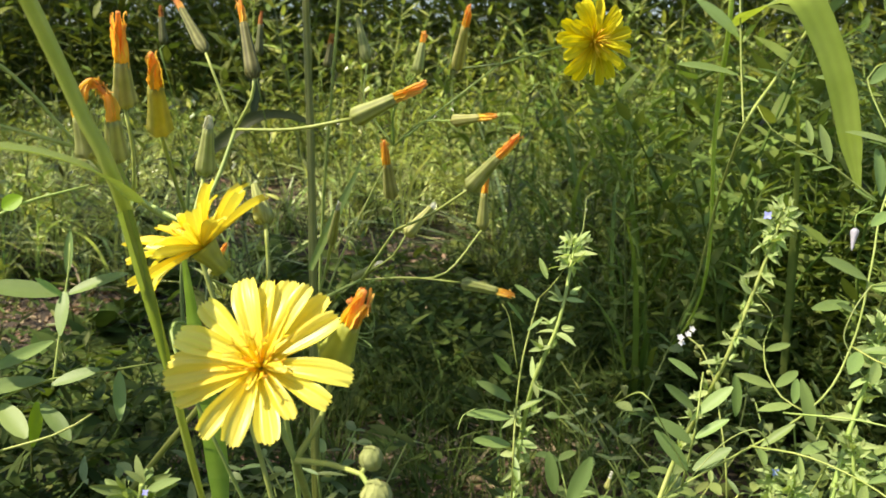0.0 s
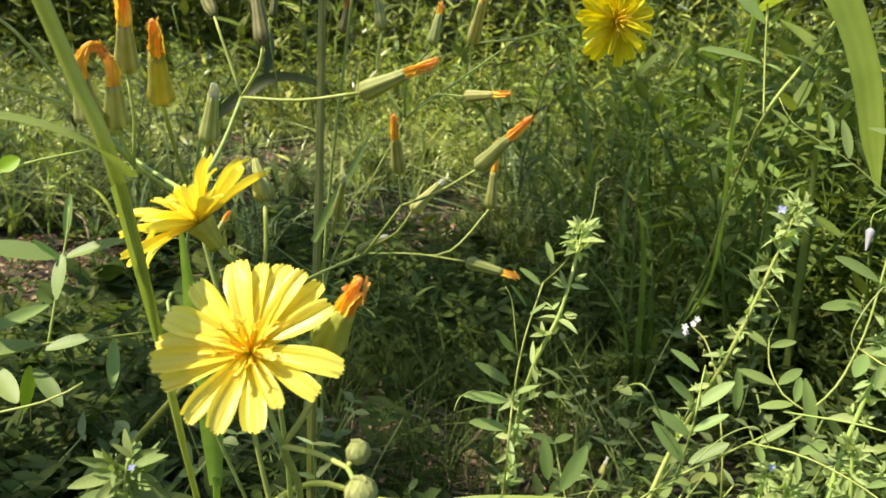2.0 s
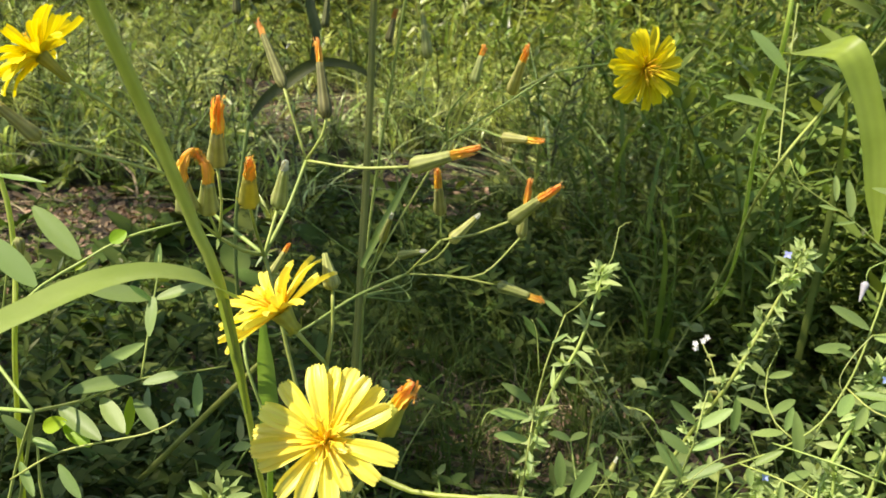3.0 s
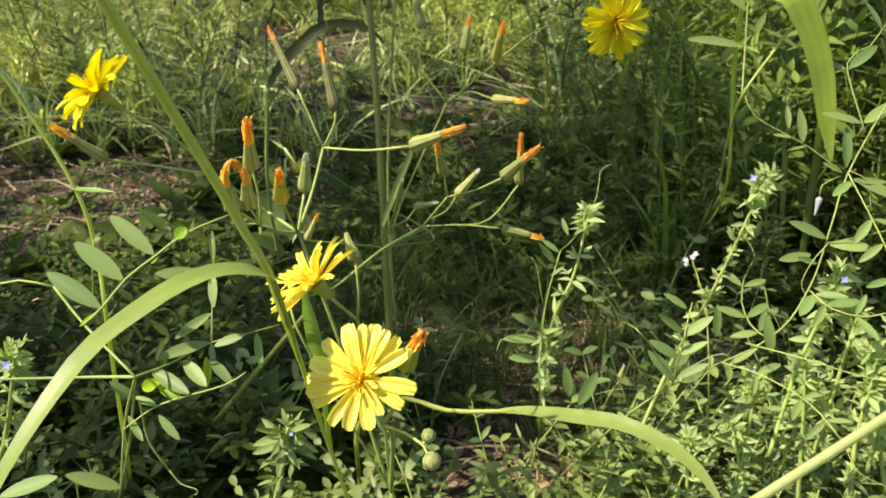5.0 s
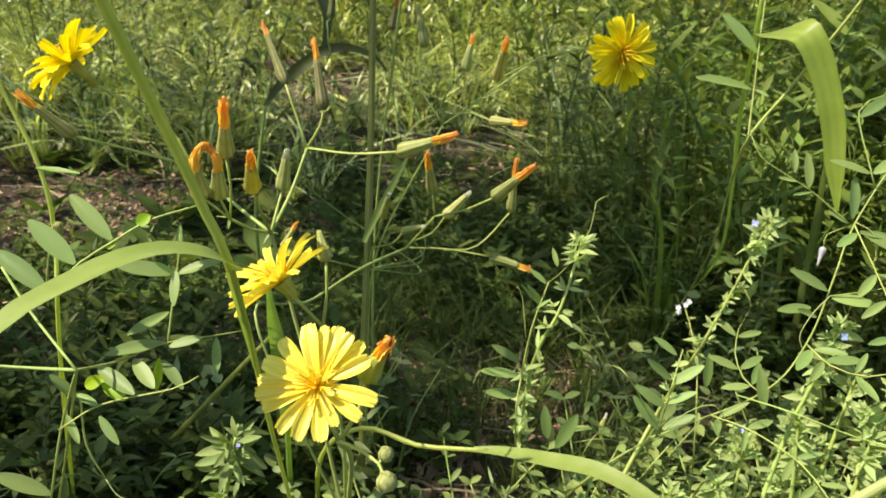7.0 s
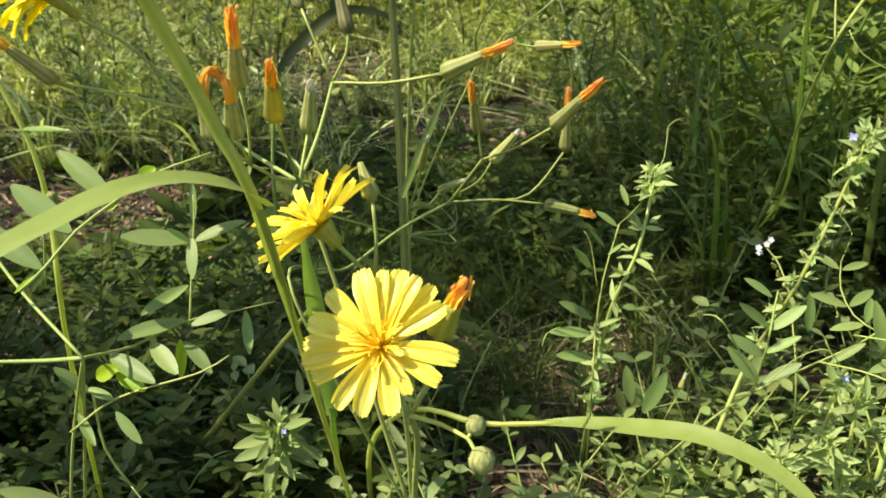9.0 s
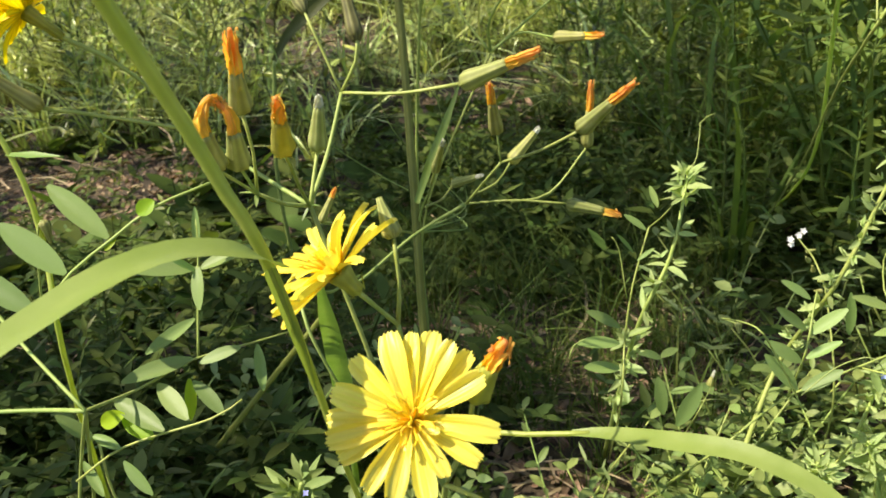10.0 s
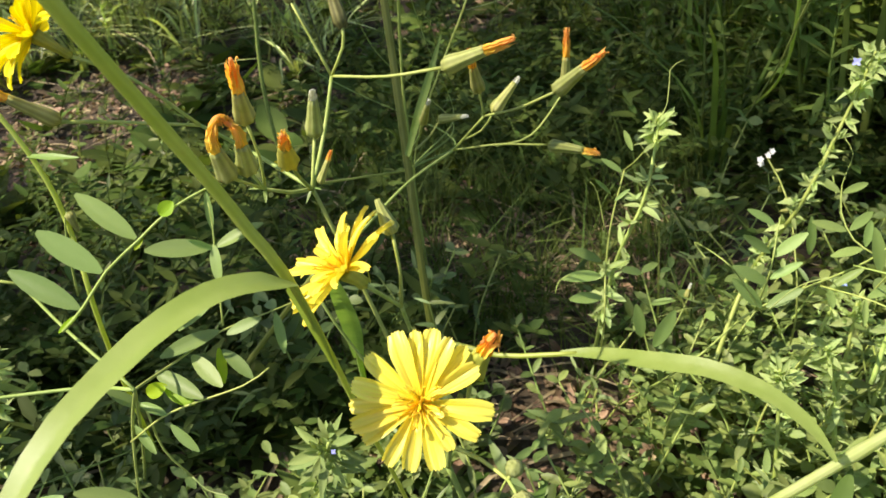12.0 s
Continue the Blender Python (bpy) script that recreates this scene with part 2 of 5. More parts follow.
def leaf_grid(length, width, profile, rows=7, cols=4, fold=0.15, droop=0.1, twist=0.0, teeth=0.0, ripple=0.0, seed=0):
    """A leaf along +Y with its face to +Z. profile(t): share of the width at t from stalk to tip."""
    rng = random.Random(seed)
    ph = rng.random() * 6
    verts, faces, uvs = [], [], []
    for i in range(rows + 1):
        t = i / rows
        w = width * 0.5 * profile(t)
        a = twist * t
        for j in range(cols + 1):
            u = 2 * j / cols - 1
            x = u * w
            z = fold * abs(u) ** 1.3 * w - droop * length * t * t + ripple * length * math.sin(9 * t + 3 * u + ph) * t
            y = length * t
            if teeth and i == rows:
                y -= length * teeth * (j % 2) + length * 0.5 * teeth * abs(u)
            verts.append(V((x * math.cos(a), y, z + x * math.sin(a))))
            uvs.append((j / cols, t))
    for i in range(rows):
        for j in range(cols):
            a = i * (cols + 1) + j
            faces.append((a, a + 1, a + cols + 2, a + cols + 1))
    return verts, faces, uvs


def oval(t):
    return max(0.03, math.sin(math.pi * min(1, 0.04 + 0.94 * t)) ** 0.75)


def oblong(t):
    return max(0.03, math.sin(math.pi * (0.02 + 0.96 * t)) ** 0.62)


def lance(t):
    return max(0.03, math.sin(math.pi * (0.05 + 0.93 * t) ** 0.7) ** 0.8)


def aim(p, along, face):
    """A pose at p with +Y along and +Z near face."""
    y = V(along).normalized()
    z = V(face) - y * V(face).dot(y)
    if z.length < 1e-4:
        z = y.orthogonal()
    z.normalize()
    x = y.cross(z)
    return Matrix.Translation(p) @ Matrix((x, y, z)).transposed().to_4x4()


def ribbon(points, widths, face, fold=0.2, step=0.005, cols=4, roll=0.0):
    """A grass blade along a line; face: the way its upper side looks."""
    line = curve_points(points, step)
    n = len(line)
    verts, faces, uvs = [], [], []
    for k, p in enumerate(line):
        t = k / (n - 1)
        ahead = (line[min(k + 1, n - 1)] - line[max(k - 1, 0)]).normalized()
        up = V(face) - ahead * V(face).dot(ahead)
        up.normalize()
        up = Matrix.Rotation(roll * t, 3, ahead) @ up
        side = ahead.cross(up)
        s = t * (len(widths) - 1)
        i = min(int(s), len(widths) - 2)
        w = 0.5 * (widths[i] + (widths[i + 1] - widths[i]) * (s - i))
        for j in range(cols + 1):
            u = 2 * j / cols - 1
            verts.append(p + side * (u * w) + up * (fold * abs(u) ** 1.3 * w))
            uvs.append((j / cols, t * 4))
    for k in range(n - 1):
        for j in range(cols):
            a = k * (cols + 1) + j
            faces.append((a, a + 1, a + cols + 2, a + cols + 1))
    return verts, faces, uvs


# ---- ground ----
def lie(x, y):
    """The height of the ground."""
    far = min(1.0, max(0.0, (math.hypot(x, y) - 1.0) / 4))
    return 0.006 * noise.noise(V((x * 9, y * 9, 0))) + (0.02 + 0.05 * far) * noise.noise(V((x * 1.7, y * 1.7, 3))) * (0.35 + far)


def build_ground():
    rings, spokes = 70, 96
    verts, faces = [V((0, 0.4, lie(0, 0.4)))], []
    for i in range(1, rings + 1):
        r = 0.02 * i + 90 * (i / rings) ** 7
        for j in range(spokes):
            a = 2 * math.pi * j / spokes
            x, y = r * math.cos(a), 0.4 + r * math.sin(a)
            verts.append(V((x, y, lie(x, y))))
    for j in range(spokes):
        faces.append((0, 1 + j, 1 + (j + 1) % spokes))
    for i in range(rings - 1):
        for j in range(spokes):
            a, b = 1 + i * spokes + j, 1 + i * spokes + (j + 1) % spokes
            faces.append((a, a + spokes, b + spokes, b))
    ob = new("ground", mesh_of("ground", verts, faces, SOIL))
    tagged(ob, "dark crumbly soil with dry plant litter", "ground", kind="structure")


build_ground()


# ---- scattered growth ----
def sprig(rng, height, leaf, slim, pairs, spread=0.9, lean=0.25, profile=lance):
    """A small leafy shoot: verts and four-cornered faces."""
    verts, faces = [], []
    heading = rng.random() * 6.28
    tip = V((math.cos(heading) * lean * height, math.sin(heading) * lean * height, height))
    mid = tip * 0.5 + V((rng.uniform(-1, 1), rng.uniform(-1, 1), 0)) * height * 0.08
    v, f, _ = tube([(0, 0, 0), mid, tip], [height * 0.008 + 0.0003, 0.0003], 3, height / 5)
    verts += v
    faces += [q for q in f if len(q) == 4]
    line = curve_points([(0, 0, 0), mid, tip], height / 30)
    for k in range(pairs):
        t = 0.12 + 0.88 * (k + 0.5 * rng.random()) / pairs
        p = line[min(len(line) - 1, int(t * len(line)))]
        a0 = k * 2.0 + rng.random()
        for side in (0, math.pi):
            a = a0 + side + rng.uniform(-0.3, 0.3)
            up = rng.uniform(0.1, spread)
            d = V((math.cos(a), math.sin(a), up))
            size = leaf * rng.uniform(0.6, 1.15)
            gv, gf, _ = leaf_grid(size, size * slim, profile, 3, 2, 0.25, rng.uniform(-0.05, 0.25))
            m = aim(p, d, V((0, 0, 1)) + V((rng.uniform(-0.4, 0.4), rng.uniform(-0.4, 0.4), 0)))
            o = len(verts)
            verts += [m @ q for q in gv]
            faces += [tuple(i + o for i in q) for q in gf]
    return verts, faces


def tuft(rng, height, width, count, splay=0.5):
    verts, faces = [], []
    for _ in range(count):
        a = rng.random() * 6.28
        h = height * rng.uniform(0.5, 1.1)
        out = rng.uniform(0.1, splay) * h
        b = V((rng.uniform(-1, 1), rng.uniform(-1, 1), 0)) * height * 0.05
        d = V((math.cos(a), math.sin(a), 0))
        pts = [b, b + d * out * 0.3 + V((0, 0, h * 0.6)), b + d * out + V((0, 0, h * rng.uniform(0.7, 1)))]
        v, f, _ = ribbon(pts, [width, width * 0.9, width * 0.15], -d + V((0, 0, 0.4)), 0.3, h / 5, 2)
        o = len(verts)
        verts += v
        faces += [tuple(i + o for i in q) for q in f]
    return verts, faces


def rosette(rng, radius, leaves, slim, profile=oval, rise=0.5):
    verts, faces = [], []
    for k in range(leaves):
        a = k * 2.4 + rng.random() * 0.5
        d = V((math.cos(a), math.sin(a), rng.uniform(0.05, rise)))
        size = radius * rng.uniform(0.5, 1)
        v, f, _ = leaf_grid(size, size * slim, profile, 4, 2, 0.2, rng.uniform(0, 0.35))
        m = aim(V((0, 0, 0.002)) + d * size * 0.25, d, (rng.uniform(-0.3, 0.3), rng.uniform(-0.3, 0.3), 1))
        o = len(verts)
        verts += [m @ q for q in v]
        faces += [tuple(i + o for i in q) for q in f]
    return verts, faces


def scatter(name, kinds, spots, material, label, category):
    """One mesh of many small plants. spots: x, y, size, tilt."""
    rng = random.Random(len(name) * 7 + len(spots))
    kinds = [(np.array([tuple(p) for p in v]), np.array(f)) for v, f in kinds]
    vs, fs, o = [], [], 0
    for x, y, size, *h in spots:
        v, f = kinds[rng.randrange(len(kinds))]
        a, t, b = rng.random() * 6.283, rng.gauss(0, 0.16), rng.random() * 6.283
        m = np.array(Matrix.Rotation(t, 3, V((math.cos(b), math.sin(b), 0))) @ Matrix.Rotation(a, 3, "Z")) * size
        vs.append(v @ m.T + (x, y, (h[0] if h else lie(x, y)) - 0.002))
        fs.append(f + o)
        o += len(v)
    verts, faces = np.concatenate(vs), np.concatenate(fs)
    me = bpy.data.meshes.new(name)
    me.from_pydata(verts, [], faces)
    me.polygons.foreach_set("use_smooth", np.ones(len(me.polygons), dtype=bool))
    me.materials.append(material)
    ob = new(name, me)
    return tagged(ob, label, category, kind="stuff")


def spots_in(seed, count, x0, x1, y0, y1, s0, s1, keep=None):
    rng = random.Random(seed)
    out = []
    while len(out) < count:
        x, y = rng.uniform(x0, x1), rng.uniform(y0, y1)
        if keep is None or rng.random() < keep(x, y):
            out.append((x, y, rng.uniform(s0, s1)))
    return out


def free_of_eye(x, y):
    """Leaves room where the camera passes and the open gap under the flowers."""
    return 0.0 if math.hypot(x - 0.0, y - 0.0) < 0.10 else 1.0


rng = random.Random(5)
FEATHER = [sprig(rng, 0.20, 0.024, 0.26, 17, 0.9, 0.4) for _ in range(5)]
VETCHY = [sprig(rng, 0.16, 0.017, 0.33, 13) for _ in range(5)]
BUSHY = [sprig(rng, 0.05, 0.013, 0.5, 6, 0.8, 0.4, oval) for _ in range(5)]
ROUND = [rosette(rng, 0.022, 9, 0.75) for _ in range(5)]
LONG = [rosette(rng, 0.06, 8, 0.3, lance, 0.9) for _ in range(4)]
TUFTS = [tuft(rng, 0.20, 0.004, 7) for _ in range(5)]


def ragged(x, y, x0, x1, y1, soft):
    """1 well inside a patch, thinning to 0 over an uneven margin."""
    d = min(x - x0, x1 - x, y1 - y) / soft + 0.7 * noise.noise(V((x * 2.3, y * 2.3, 4)))
    return max(0.0, min(1.0, d))


def off_litter(x, y):
    """Keeps leafy growth off the bare, littered patch."""
    return 0.0 if ((x + 0.49) / 0.15) ** 2 + ((y - 0.66) / 0.14) ** 2 < 1 else 1.0


def open_strip(x, y):
    """Thinner growth in the bare strip below and behind the flowers."""
    d = ((x + 0.01) / 0.15) ** 2 + ((y - 0.37) / 0.13) ** 2
    return free_of_eye(x, y) * (0.06 if d < 1 else 1.0)


def sides(x, y):
    """Taller growth only beside and behind the flowers."""
    return open_strip(x, y) * (1.0 if (y > 0.40 or (abs(x) > 0.13 and y > 0.24)) else 0.05)


FINE = [sprig(rng, 0.13, 0.015, 0.24, 15, 1.1) for _ in range(5)]
MEADOW = [sprig(rng, 0.075, 0.019, 0.34, 8, 0.8, 0.7, lance) for _ in range(6)]
TANGLE = [tuft(rng, 0.075, 0.0026, 9, 2.2) for _ in range(6)]
CREEP = [sprig(rng, 0.06, 0.010, 0.5, 12, 0.7, 1.4, oval) for _ in range(5)]
BLADY = [rosette(rng, 0.04, 9, 0.34, lance, 1.2) for _ in range(4)]


def patchy(x, y):
    """Herbs with bare, littered gaps between them."""
    if ((x + 0.42) / 0.24) ** 2 + ((y - 0.64) / 0.16) ** 2 < 1:
        return 0.02
    gap = noise.noise(V((x * 3.5, y * 3.5, 9))) < (0.0 if x < 0.1 else -0.25)
    return (0.05 if gap else 1.0) * (1.0 if y > 1.0 or x > 0.1 else 0.75)


scatter("low_herbs", BUSHY + ROUND + CREEP + CREEP + MEADOW + BLADY, spots_in(11, 2300, -0.5, 0.55, 0.08, 0.72, 0.45, 0.95, lambda x, y: open_strip(x, y) * (0.14 if x < -0.04 and 0.34 < y < 0.5 else 0.03 if x < -0.15 and y > 0.5 else 0.5 if y > 0.30 else 0.08)) + spots_in(26, 220, -0.30, -0.06, 0.24, 0.36, 0.5, 0.95), LAWN, "low herbs with small leaves covering soil, green darkened for shade", "herbs")
scatter("small_leafy_herbs", BUSHY + CREEP + ROUND, spots_in(27, 220, 0.03, 0.28, 0.13, 0.29, 0.45, 0.95) + spots_in(28, 110, -0.27, -0.04, 0.13, 0.25, 0.45, 0.95), HERB_SUNLIT, "low herbs with small oval leaves, green brightened for sun", "herbs")
scatter("leafy_weeds", VETCHY + FINE, spots_in(12, 420, -0.65, 0.75, 0.22, 0.9, 0.4, 0.8, lambda x, y: off_litter(x, y) * sides(x, y) * (0.3 if x < -0.05 and y > 0.36 else 1)), HERB, "thin green weeds with narrow paired leaves", "weeds")
scatter("shaded_weeds", FEATHER + VETCHY + FINE, spots_in(13, 1150, 0.0, 1.1, 0.42, 1.15, 0.85, 1.35, lambda x, y: ragged(x, y, -9, 1.15, 9, 0.4) * min(1, max(0.03, (x - 0.05) * 5)) * (0.4 if y < 0.5 else 1)), SHADE_GREEN, "tall feathery green weeds standing in shade", "weeds")
scatter("far_herbs", MEADOW + FINE + FINE + CREEP + TANGLE, spots_in(14, 4300, -1.9, 2.0, 0.64, 3.2, 0.9, 1.6, lambda x, y: patchy(x, y) * ragged(x, y, -1.9, 2.0, 9, 0.7)) + spots_in(36, 420, -0.5, 1.0, 1.6, 2.7, 2.0, 3.2), DAPPLED_MEADOW, "bright green sunlit herbs further off", "herbs")
scatter("tangled_grass", TANGLE, spots_in(18, 2250, -1.5, 0.6, 0.66, 2.6, 0.6, 1.5, patchy), GLINT_GRASS, "tangled short yellow-green grass blades", "grass")
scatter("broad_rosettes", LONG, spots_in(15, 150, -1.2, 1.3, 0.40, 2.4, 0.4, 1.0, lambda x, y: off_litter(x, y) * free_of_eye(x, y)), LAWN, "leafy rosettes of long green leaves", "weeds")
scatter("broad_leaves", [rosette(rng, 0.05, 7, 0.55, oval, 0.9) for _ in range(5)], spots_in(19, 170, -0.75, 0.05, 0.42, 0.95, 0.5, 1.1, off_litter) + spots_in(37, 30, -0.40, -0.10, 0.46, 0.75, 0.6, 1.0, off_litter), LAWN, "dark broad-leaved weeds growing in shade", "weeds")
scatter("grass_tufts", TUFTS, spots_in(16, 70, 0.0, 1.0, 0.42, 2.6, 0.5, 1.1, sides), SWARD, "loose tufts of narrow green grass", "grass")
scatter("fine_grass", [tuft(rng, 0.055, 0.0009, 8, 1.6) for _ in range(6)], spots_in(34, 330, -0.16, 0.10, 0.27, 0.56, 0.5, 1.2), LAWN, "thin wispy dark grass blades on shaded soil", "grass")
scatter("shade_grass", [tuft(rng, 0.24, 0.0035, 4, 0.9) for _ in range(6)], spots_in(35, 60, 0.08, 0.75, 0.44, 1.0, 0.6, 1.2), SHADE_GREEN, "upright narrow grass blades standing in shade", "grass")
scatter("far_thicket", FEATHER + LONG + VETCHY, spots_in(17, 3400, -3.4, 3.4, 2.3, 4.8, 1.6, 4.8, lambda x, y: min(1.0, (y - 2.2) / 1.8) * ragged(x, y, -3.5, 3.5, 5.2, 0.9)), HERB, "dense leafy green thicket behind the herbs", "thicket")


def around(x, y):
    """The meadow goes on behind and beside the camera."""
    inside = y > -0.30 and abs(x) < 1.0 + 0.25 * max(0.0, y)
    return 0.0 if inside else max(0.05, 1 - math.hypot(x, y - 1) / 6.5)


scatter("surrounding_meadow", TANGLE + MEADOW + LONG, spots_in(24, 3600, -6, 6, -5, 5, 1.2, 2.2, around) + spots_in(40, 260, -1.1, 1.1, -0.36, 0.14, 0.8, 1.3, lambda x, y: 1.0 if abs(x) > 0.22 or y < -0.06 else 0.0) + spots_in(39, 900, -2.0, 2.0, -2.0, 2.6, 1.6, 2.6, around) + spots_in(38, 3000, -6.5, 6.5, -5.5, 6.5, 3.0, 5.0, lambda x, y: around(x, y) * (0.0 if math.hypot(x, y - 0.5) < 1.7 or (y > 0 and abs(x) < 0.6 * y + 0.8) else 1.0)), LAWN, "loose green meadow herbs and grass all around", "herbs")


def dry_pieces(rng, length, width, count):
    kinds = []
    for _ in range(count):
        a = rng.uniform(-0.2, 0.2)
        pts = [(0, 0, 0.001), (length * 0.5, length * a, 0.002 + rng.random() * 0.004), (length, length * rng.uniform(-0.3, 0.3), 0.003 * rng.random())]
        v, f, _ = ribbon(pts, [width, width, width * 0.5], (0, 0.3, 1), 0.5, length / 4, 2)
        kinds.append((v, f))
    return kinds


scatter("dry_straw", dry_pieces(rng, 0.06, 0.0016, 6), spots_in(21, 4200, -1.1, 0.9, 0.1, 2.2, 0.3, 1.5, free_of_eye) + spots_in(33, 900, -0.18, 0.08, 0.25, 0.58, 0.25, 1.0), STRAW, "scattered pale dry straw lying on soil", "straw")
FLAKES = dry_pieces(rng, 0.011, 0.0045, 6) + [rosette(rng, 0.010, 1, 0.6, oval, 0.9) for _ in range(6)]
scatter("leaf_litter", FLAKES, spots_in(22, 11000, -1.1, 0.8, 0.1, 1.7, 0.35, 1.4, free_of_eye) + spots_in(29, 1500, -0.16, 0.08, 0.26, 0.56, 0.3, 1.0) + spots_in(25, 700, -0.03, 0.20, 0.16, 0.29, 0.35, 1.2) + spots_in(41, 1600, -0.68, -0.32, 0.50, 0.82, 0.4, 1.1), LITTER, "brown crumbled dead leaves lying on soil", "leaf litter")
scatter("pale_crumbs", FLAKES, spots_in(42, 900, -0.68, -0.32, 0.50, 0.82, 0.35, 0.8), STRAW, "pale dry crumbs of dead leaves on bare soil", "leaf litter")
scatter("seedlings", [rosette(rng, 0.012, 5, 0.5, oval, 0.8) for _ in range(6)], spots_in(23, 1000, -0.9, 0.5, 0.3, 1.1, 0.5, 1.3, free_of_eye), HERB, "tiny green seedlings among dead leaves", "seedlings")


# ---- grasses ----
def grass_plant(name, base, culm, radii, blades, label, knots=(), skin=None, blade_skin=None):
    root = thing(name, base, label, "grass", "tall grasses")
    part("culm", mesh_of("culm", *tube(culm, radii, 9, 0.006, 0.0, knots)[:2], skin or CULM, tube(culm, radii, 9, 0.006, 0.0, knots)[2]), root)
    for pts, widths, face, fold, roll in blades:
        v, f, u = ribbon(pts, widths, face, fold, 0.004, 6, roll)
        part("blade", mesh_of("blade", v, f, blade_skin or GRASS, u), root)
    return root


# Grass beside the open flowers, its blade arching away and down from the sheath.
grass_plant("grass_stalk", (-0.044, 0.165, 0.0),
            [(-0.044, 0.165, 0.0), (-0.0475, 0.146, 0.09), (-0.0500, 0.130, 0.146), (-0.0510, 0.1246, 0.1672), (-0.0514, 0.1128, 0.1980), (-0.0545, 0.1110, 0.2080), (-0.0576, 0.1089, 0.2190), (-0.0652, 0.0986, 0.2506), (-0.0810, 0.0771, 0.316), (-0.092, 0.063, 0.36)],
            [0.0007, 0.0006, 0.0006, 0.0006, 0.0006, 0.0006, 0.0006, 0.0010, 0.0011, 0.00115, 0.00115, 0.00115, 0.0011, 0.0010, 0.0009],
            [([(-0.0480, 0.1105, 0.1965), (-0.0497, 0.1065, 0.2002), (-0.0527, 0.1030, 0.2028), (-0.0570, 0.0979, 0.2050), (-0.0616, 0.0910, 0.2056), (-0.0676, 0.0826, 0.2037), (-0.0740, 0.0690, 0.2000), (-0.0830, 0.0500, 0.1850), (-0.092, 0.034, 0.160)],
              [0.0034, 0.0054, 0.0060, 0.0060, 0.0054, 0.0044, 0.0034, 0.0025, 0.0016, 0.0006], (-0.1, -0.35, 1), 0.18, 0.0),
             ([(-0.0506, 0.1235, 0.1650), (-0.0508, 0.1195, 0.1780), (-0.0510, 0.1130, 0.1950)], [0.0006, 0.0020, 0.0022], (0.5, -0.8, 0.3), 0.7, 0.0)],
            "bright green grass stalk with a long arching blade", ((0.42, 0.25),))
# Grass lying low, its blade arching over the herbs.
grass_plant("grass_stalk", (-0.075, 0.255, 0.0),
            [(-0.075, 0.255, 0.0), (-0.070, 0.245, 0.050), (-0.050, 0.238, 0.072), (-0.0254, 0.2260, 0.0752), (-0.0094, 0.2210, 0.0790), (0.004, 0.2180, 0.0820)],
            [0.0012, 0.0011, 0.001, 0.0009],
            [([(-0.002, 0.2195, 0.0808), (0.0093, 0.2150, 0.0845), (0.0265, 0.2010, 0.0930), (0.0426, 0.1909, 0.0981), (0.0558, 0.1827, 0.0973), (0.0641, 0.1761, 0.0947), (0.0702, 0.1696, 0.0909), (0.0742, 0.1633, 0.0860)],
              [0.0022, 0.0045, 0.0062, 0.0067, 0.0064, 0.0058, 0.0044, 0.0012], (0.0, -0.45, 1), 0.12, 0.0)],
            "low pale green grass stalk with a curved blade", ((0.75, 0.3),))
# Thick upright culm behind the flowers.
grass_plant("grass_stalk", (-0.0560, 0.264, 0.0),
            [(-0.0560, 0.264, 0.0), (-0.0585, 0.2774, 0.08), (-0.0610, 0.300, 0.165), (-0.0640, 0.317, 0.24), (-0.0690, 0.340, 0.36)],
            [0.0018, 0.0017, 0.0016, 0.0015, 0.0013],
            [([(-0.0493, 0.2355, 0.1563), (-0.0458, 0.2446, 0.1655), (-0.0415, 0.2540, 0.1752), (-0.0366, 0.2642, 0.1867)], [0.0018, 0.003, 0.0024, 0.0005], (0.3, -1, 0.2), 0.3, 0.0)],
            "thick upright dull green grass culm", ((0.42, 0.1), (0.7, 0.12)), OLIVE_CULM)
# Broad bent blade with its culm among the vetches.
grass_plant("grass_stalk", (0.135, 0.56, 0.0),
            [(0.135, 0.56, 0.0), (0.1237, 0.4112, 0.1000), (0.1068, 0.3503, 0.1931), (0.0988, 0.3156, 0.2371), (0.0981, 0.3165, 0.2704), (0.0980, 0.3206, 0.3059)],
            [0.0006, 0.0006, 0.0008, 0.0010, 0.0009],
            [([(0.0988, 0.3130, 0.2330), (0.0965, 0.2920, 0.2350), (0.0958, 0.2720, 0.2372), (0.0975, 0.2580, 0.2392), (0.1000, 0.2525, 0.2388), (0.1050, 0.2510, 0.2310), (0.1099, 0.2495, 0.2200), (0.1134, 0.2480, 0.2090), (0.1160, 0.2470, 0.1975), (0.1195, 0.2440, 0.1800)],
              [0.0020, 0.0050, 0.0095, 0.0128, 0.0122, 0.0102, 0.0086, 0.0080, 0.0062, 0.001], (-0.15, -0.75, 0.64), 0.16, 0.25)],
            "upright grass culm with a broad bent sunlit blade", ((0.5, 0.15),), None, BROAD_GRASS)
# Pale culm crossing low in front of the herbs.
grass_plant("grass_stalk", (0.012, 0.176, 0.0),
            [(0.012, 0.176, 0.0), (0.0744, 0.1753, 0.0641), (0.0953, 0.1753, 0.0860), (0.1162, 0.1754, 0.1072), (0.172, 0.1757, 0.165)],
            [0.0018, 0.0018, 0.0018, 0.0017, 0.0015], [], "pale yellow-green leaning grass culm", ((0.45, 0.25),), PALE_CULM)
